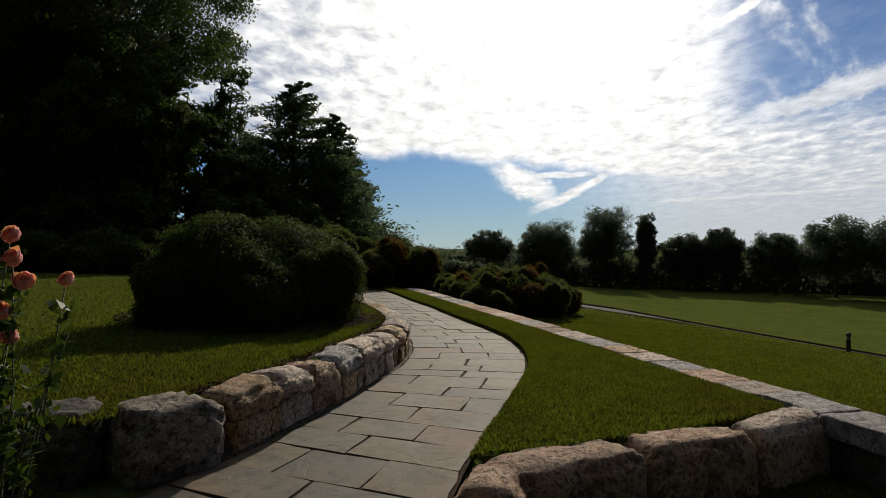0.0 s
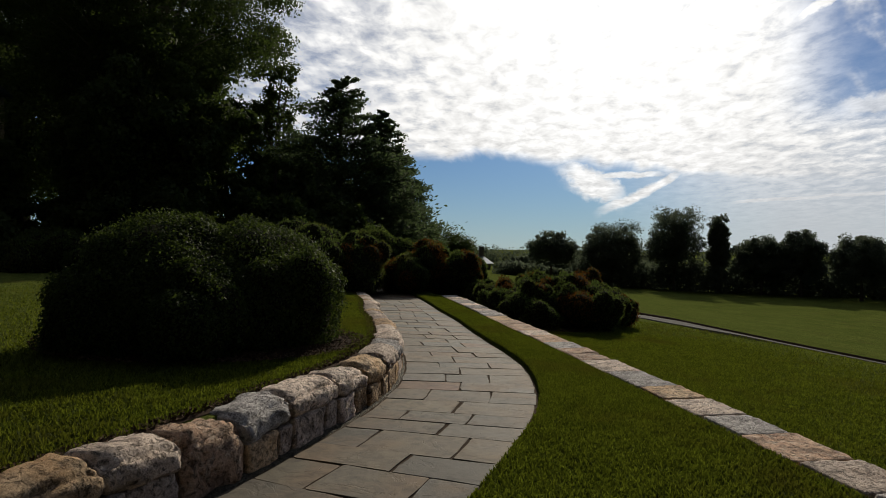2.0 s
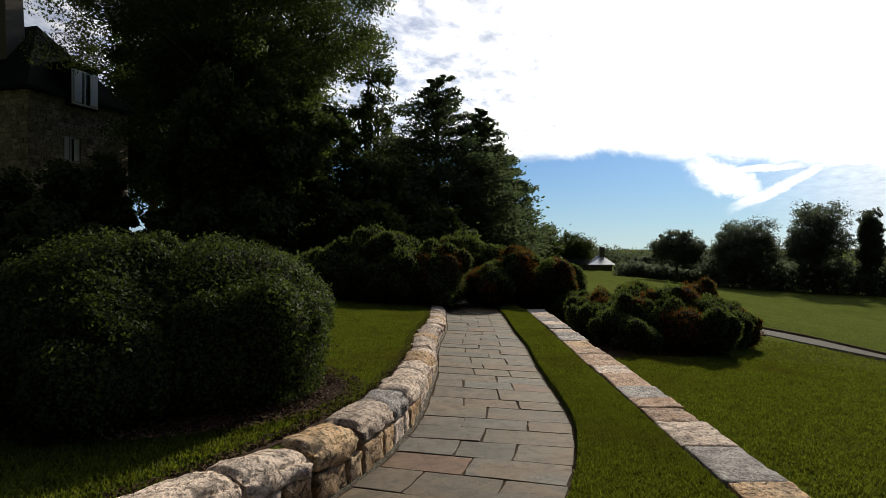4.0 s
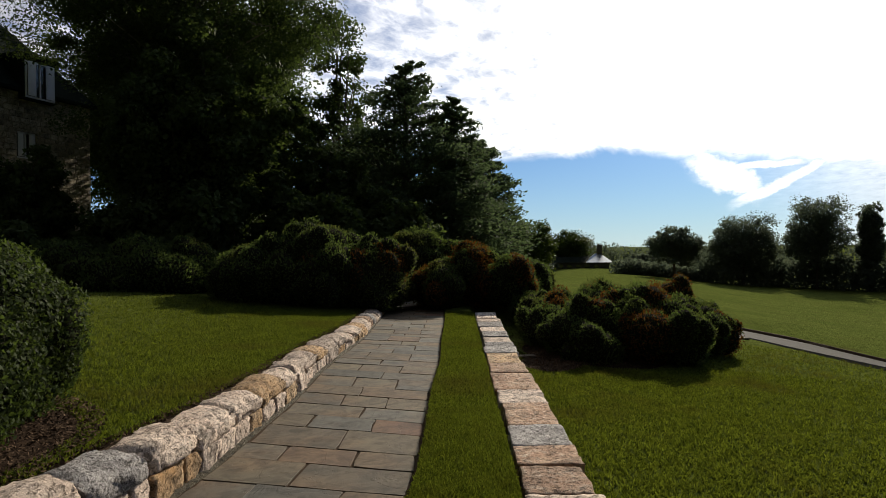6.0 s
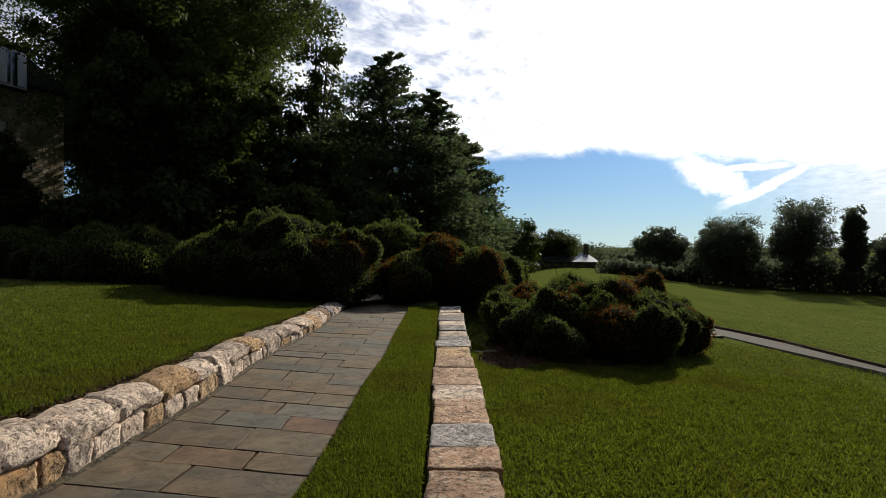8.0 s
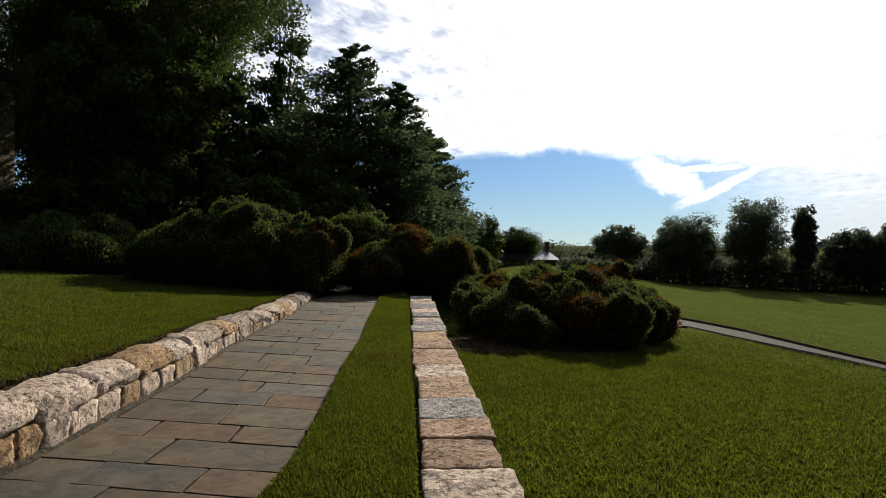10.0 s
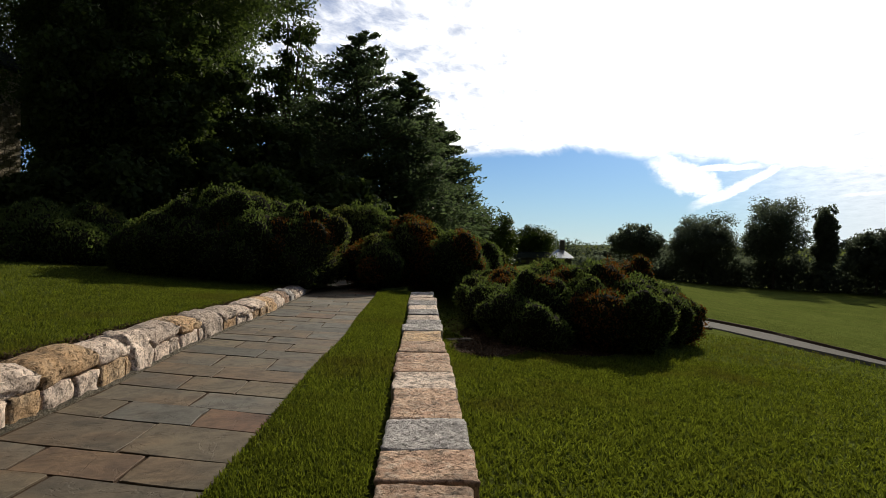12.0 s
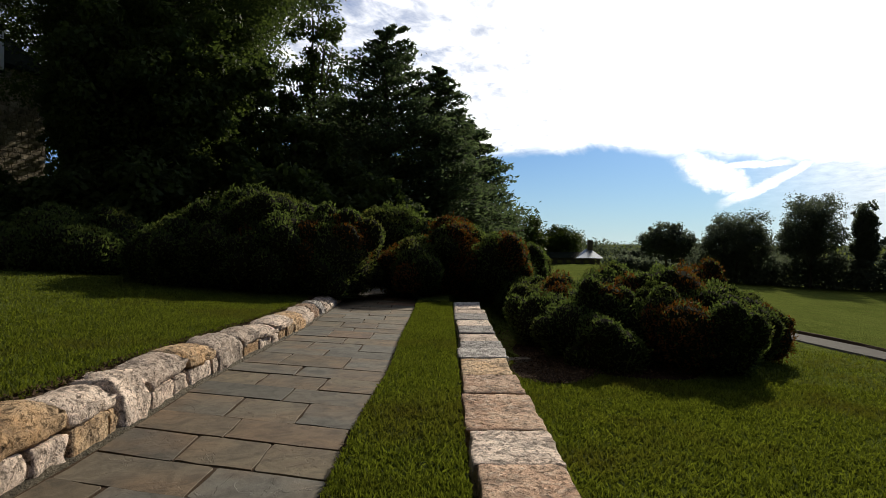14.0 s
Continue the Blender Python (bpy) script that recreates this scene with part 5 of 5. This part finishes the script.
def build_house():
    rng = np.random.default_rng(90)
    xf, y0, y1, xb, eave = -32.6, 36.0, 44.2, -46.0, 11.3
    house = thing("stone_house", "tall grey stone house with a steep dark slate roof", "house", (xf, y0, 0.6))
    # walls, with real openings on the garden side
    holes = [(38.6, 40.0, 7.2, 8.8)]
    for side in ((xb, xf - 0.5, y1 - 0.5, y1), (xb, xb + 0.5, y0 + 0.5, y1 - 0.5), (xb, xf - 0.5, y0, y0 + 0.5)):
        south = part("wall", raw_mesh("wall", *box_into(([], []), *side, 0.3, eave)), M_ASHLAR, house)
    wall = part("wall", raw_mesh("wall", *pierced(xf - 0.5, xf, (y0, y1), (0.3, eave), holes)), M_ASHLAR, house)
    # hipped slate roof
    o, ym, zr = 0.35, (y0 + y1) / 2, 16.4
    vs = [(xf + o, y0 - o, eave), (xf + o, y1 + o, eave), (xb - o, y1 + o, eave), (xb - o, y0 - o, eave), (xf - 3.6, ym, zr), (xb + 3.6, ym, zr),
          (xf + o, y0 - o, eave - 0.2), (xf + o, y1 + o, eave - 0.2), (xb - o, y1 + o, eave - 0.2), (xb - o, y0 - o, eave - 0.2)]
    fs = [[0, 1, 4], [1, 2, 5, 4], [2, 3, 5], [3, 0, 4, 5], [6, 7, 1, 0], [7, 8, 2, 1], [8, 9, 3, 2], [9, 6, 0, 3], [9, 8, 7, 6]]
    part("roof", raw_mesh("roof", vs, fs), M_SLATE, house)
    # chimney, tapered
    cx, cy = -37.0, 38.4
    vs = []
    for z, h in ((9.5, 1.15), (13.0, 1.05), (15.2, 0.88), (24.0, 0.62), (24.0, 0.75), (24.6, 0.75)):
        vs += [(cx - h, cy - h * 0.8, z), (cx + h, cy - h * 0.8, z), (cx + h, cy + h * 0.8, z), (cx - h, cy + h * 0.8, z)]
    fs = [[4 * k + s, 4 * k + (s + 1) % 4, 4 * k + 4 + (s + 1) % 4, 4 * k + 4 + s] for k in range(5) for s in range(4)] + [[20, 21, 22, 23]]
    part("chimney", raw_mesh("chimney", vs, fs), M_DARKWALL, house)
    # dormer that breaks the eave
    part("dormer", raw_mesh("dormer", *pierced(xf - 3.0, xf + 0.42, (38.7, 41.0), (eave - 0.6, 13.2), [(38.8, 40.9, eave - 0.5, 13.0)])), M_SLATE, house)
    part("dormer_roof", raw_mesh("dormer_roof", *box_into(([], []), xf - 3.2, xf + 0.55, 38.5, 41.2, 13.204, 13.4)), M_SLATE, house)
    for a, b, z0, z1, xw in ((38.804, 40.896, eave - 0.496, 12.996, xf + 0.6), (38.6, 40.0, 7.2, 8.8, xf)):
        mid = (a + b) / 2
        lists = pierced(xw - 0.22, xw - 0.12, (a, b), (z0, z1), [(a + 0.1, mid - 0.05, z0 + 0.1, z1 - 0.1), (mid + 0.05, b - 0.1, z0 + 0.1, z1 - 0.1)])
        win = part("window", raw_mesh("window", *lists), M_WHITE, house, "white framed window")
        part("pane", raw_mesh("pane", *box_into(([], []), xw - 0.19, xw - 0.17, a + 0.1, b - 0.1, z0 + 0.1, z1 - 0.1)), M_GLASS, win)
        for s in (0, 1):
            p = a + 0.12 if s == 0 else b - 0.12 - (b - a) * 0.27
            part("shutter", raw_mesh("shutter", *box_into(([], []), xw - 0.1, xw - 0.05, p, p + (b - a) * 0.27, z0 + 0.12, z1 - 0.12)), M_WHITE, win, "pale shutter panel")
    # ashlar courses, proud of their joints, on the two faces toward the garden
    shared = {}

    def course_of_blocks(owner, length, z, openings, place):
        at = 0.02
        while at < length - 0.1:
            ln = min(float(rng.choice([0.45, 0.6, 0.8])), length - 0.02 - at)
            if length - 0.02 - at - ln < 0.2:
                ln = length - 0.02 - at
            if not any(h[0] - 0.05 < at + ln and at < h[1] + 0.05 and h[2] - 0.05 < z + 0.33 and z < h[3] + 0.05 for h in openings):
                key = round(ln, 1)
                if key not in shared:
                    v = [(0, 0.012, 0.012), (0, ln - 0.012, 0.012), (0, ln - 0.012, 0.318), (0, 0.012, 0.318), (0.035, 0.03, 0.03), (0.035, ln - 0.03, 0.03), (0.035, ln - 0.03, 0.30), (0.035, 0.03, 0.30)]
                    shared[key] = raw_mesh("block", v, [[4, 5, 6, 7], [0, 1, 5, 4], [1, 2, 6, 5], [2, 3, 7, 6], [3, 0, 4, 7]])
                ob = part("block", shared[key], M_ASHLAR, owner)
                ob.matrix_basis = place(at, z)
            at += ln

    gaps = [(h[0] - y0, h[1] - y0, h[2], h[3]) for h in holes]
    for k in range(25):
        course_of_blocks(wall, y1 - y0, 3.0 + 0.33 * k, gaps, lambda at, z: pose(xf + 0.001, y0 + at, z))
        if k > 4:
            course_of_blocks(south, 5.5, 3.0 + 0.33 * k, [], lambda at, z: pose(xf - 5.5 + at, y0 - 0.001, z, 0, 0, -90))


def build_pavilion():
    a = radians(-2.75)
    dist = 205.0
    x, y = 1.8 + dist * math.sin(a), 9.0 + dist * math.cos(a)
    z = ground_z(x, y) - 1.2
    m = pose(x, y, z, 0, 0, 8)
    house = thing("garden_pavilion", "low far house with a pale shining roof and chimney", "house", (x, y, z))

    def put(name, lists, mat, label=""):
        vs = [tuple(m @ Vector(v)) for v in lists[0]]
        return part(name, raw_mesh(name, vs, lists[1]), mat, house, label)

    put("wall", box_into(([], []), -14.0, 3.4, 0.0, 9.0, -1.0, 2.9), M_DARKWALL)
    put("roof", ([(-15, -1, 2.9), (-2.2, -1, 2.9), (-2.2, 10, 2.9), (-15, 10, 2.9), (-12, 4.5, 4.6), (-2.2, 4.5, 4.6)], [[0, 1, 5, 4], [1, 2, 5], [2, 3, 4, 5], [3, 0, 4], [3, 2, 1, 0]]), M_SLATE)
    put("roof", ([(-3.6, -1.2, 2.9), (4.4, -1.2, 2.9), (4.4, 10, 2.9), (-3.6, 10, 2.9), (-0.4, 3.5, 5.6), (1.0, 5.0, 5.6)], [[0, 1, 5, 4], [1, 2, 5], [2, 3, 4, 5], [3, 0, 4], [3, 2, 1, 0]]), M_ROOFMETAL, "pale metal hip roof shining in the sun")
    put("chimney", box_into(([], []), 0.2, 1.7, 4.0, 5.5, 4.5, 8.2), M_DARKWALL, "dark brick chimney")
    for k in range(5):
        put("window", box_into(([], []), -11.5 + 2.6 * k, -10.2 + 2.6 * k, -0.06, 0.0, 0.8, 2.2), M_GLASS)
    rng = np.random.default_rng(93)
    for k, (ox, oy, h, r) in enumerate(((9, -2, 3.0, 2.6), (14, 4, 5.0, 4.5), (-16, -6, 4.0, 4.0), (20, 10, 6.0, 6.0), (-24, 2, 6.5, 5.0), (28, 24, 8.0, 7.0), (36, 30, 8.0, 7.0))):
        p = m @ Vector((ox, oy, 0))
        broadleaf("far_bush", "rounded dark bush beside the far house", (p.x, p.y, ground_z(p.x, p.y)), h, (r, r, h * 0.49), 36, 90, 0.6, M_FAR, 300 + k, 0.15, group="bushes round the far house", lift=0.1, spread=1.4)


build_rose()
build_far_path()
build_bollard()
build_slabs()
build_bed_chips()


def build_wall_chips():
    rng = np.random.default_rng(66)
    ys = rng.uniform(4.8, 23.0, 7000)
    spots = [(path_left(y) - o, y) for y, o in zip(ys, rng.uniform(0.44, 0.56, 7000))]
    at = np.array([(x, y, high_lawn(max(0.0, path_left(y) - 0.4 - x), y) + 0.03) for x, y in spots])
    tagged(part("bark_chips", leaves("bark_chips", at, np.array([0, 0, 1.0]) + 0 * at, 0.02, 2.2, rng, 0.5), M_CHIP), "brown dead leaves and chips behind the wall", "mulch", kind="stuff")


build_wall_chips()
soil_patch("mulch_bed", "bare brown soil under the juniper bed", (1.75, 21.9), (2.15, 3.0), 3)
soil_patch("mulch_bed", "bare shaded soil between the wall and the juniper bed", (0.9, 19.2), (0.65, 1.3), 6, lift=0.008)
build_house()
build_pavilion()


# ---- grass blades ----
def grass(name, label, spots, size, long, seed):
    rng = np.random.default_rng(seed)
    at = np.array(spots)
    face = rng.normal(size=at.shape) * (1, 1, 0.15)
    up = np.array([0.0, 0.0, 1.0]) + rng.normal(size=at.shape) * (0.45, 0.45, 0.1)
    s = size * long
    at = at + np.array([0, 0, s * 0.36])
    tagged(part(name, leaves(name, at, unit(face), size, long, rng, 0.2, unit(up)), M_BLADE), label, "grass", kind="stuff")


def sow(count, x_of, y0, y1, rng, keep=None):
    out = []
    ys = rng.uniform(y0, y1, count)
    us = rng.random(count)
    for y, u in zip(ys, us):
        x0, x1 = x_of(y)
        x = x0 + (x1 - x0) * u
        if keep is None or keep(x, y):
            out.append((x, y, ground_z(x, y)))
    return out


def build_grass():
    rng = np.random.default_rng(55)
    strip = sow(110000, lambda y: (path_right(y) + 0.05, east_wall(y) - 0.03), 4.3, 13.0, rng, lambda x, y: y > cross_wall(x) + 0.15)
    strip += sow(26000, lambda y: (path_right(y) + 0.05, east_wall(y) - 0.03), 13.0, 22.3, rng)
    grass("strip_grass", "short thick green grass between path and wall", strip, 0.0110, 4.6, 1)
    # the cut edge of turf along the path leans over the flags
    edge = sow(4000, lambda y: (path_right(y) + 0.03, path_right(y) + 0.06), 4.4, 22.0, rng)
    grass("strip_grass", "long grass at the cut edge of the path", edge, 0.010, 5.4, 2)
    box = lambda x, y: ((x + 2.62) / 1.6) ** 2 + ((y - 9.5) / 1.65) ** 2 > 1
    lawn = sow(110000, lambda y: (path_left(y) - rng.uniform(1.5, 3.0), path_left(y) - 0.46), 3.95, 22.0, rng, box)
    lawn += sow(100000, lambda y: (path_left(y) - rng.uniform(3.0, 9.0), path_left(y) - 0.48), 4.2, 22.0, rng, box)
    grass("lawn_grass", "thick mown grass of the upper lawn behind the wall", lawn, 0.0125, 4.3, 3)
    def bed(x, y):
        if ((x - 1.75) / 2.1) ** 2 + ((y - 21.9) / 2.9) ** 2 < 1 or ((x - 0.9) / 0.55) ** 2 + ((y - 19.2) / 1.15) ** 2 < 1:
            return False
        return x < np.interp(y, [18.0, 20.2, 22.6, 24.5], [12.2, 9.3, 7.5, 6.3]) - 0.8

    low = sow(110000, lambda y: (east_wall(y) + 0.5, east_wall(y) + rng.uniform(2.5, 9.0)), 6.2, 20.0, rng, bed)
    low += sow(60000, lambda y: (east_wall(y) + 0.5, east_wall(y) + rng.uniform(6.0, 11.0)), 6.2, 24.0, rng, bed)
    low += sow(14000, lambda y: (0.6, 3.3), 3.2, 5.4, rng, lambda x, y: y < cross_wall(x) - 0.3)
    grass("lawn_grass", "mown grass of the lower lawn below the wall", [(x, y, z if y > 6.2 or x > east_wall(y) + 0.3 else -0.36) for x, y, z in low], 0.0145, 4.1, 4)


build_grass()

build_path()
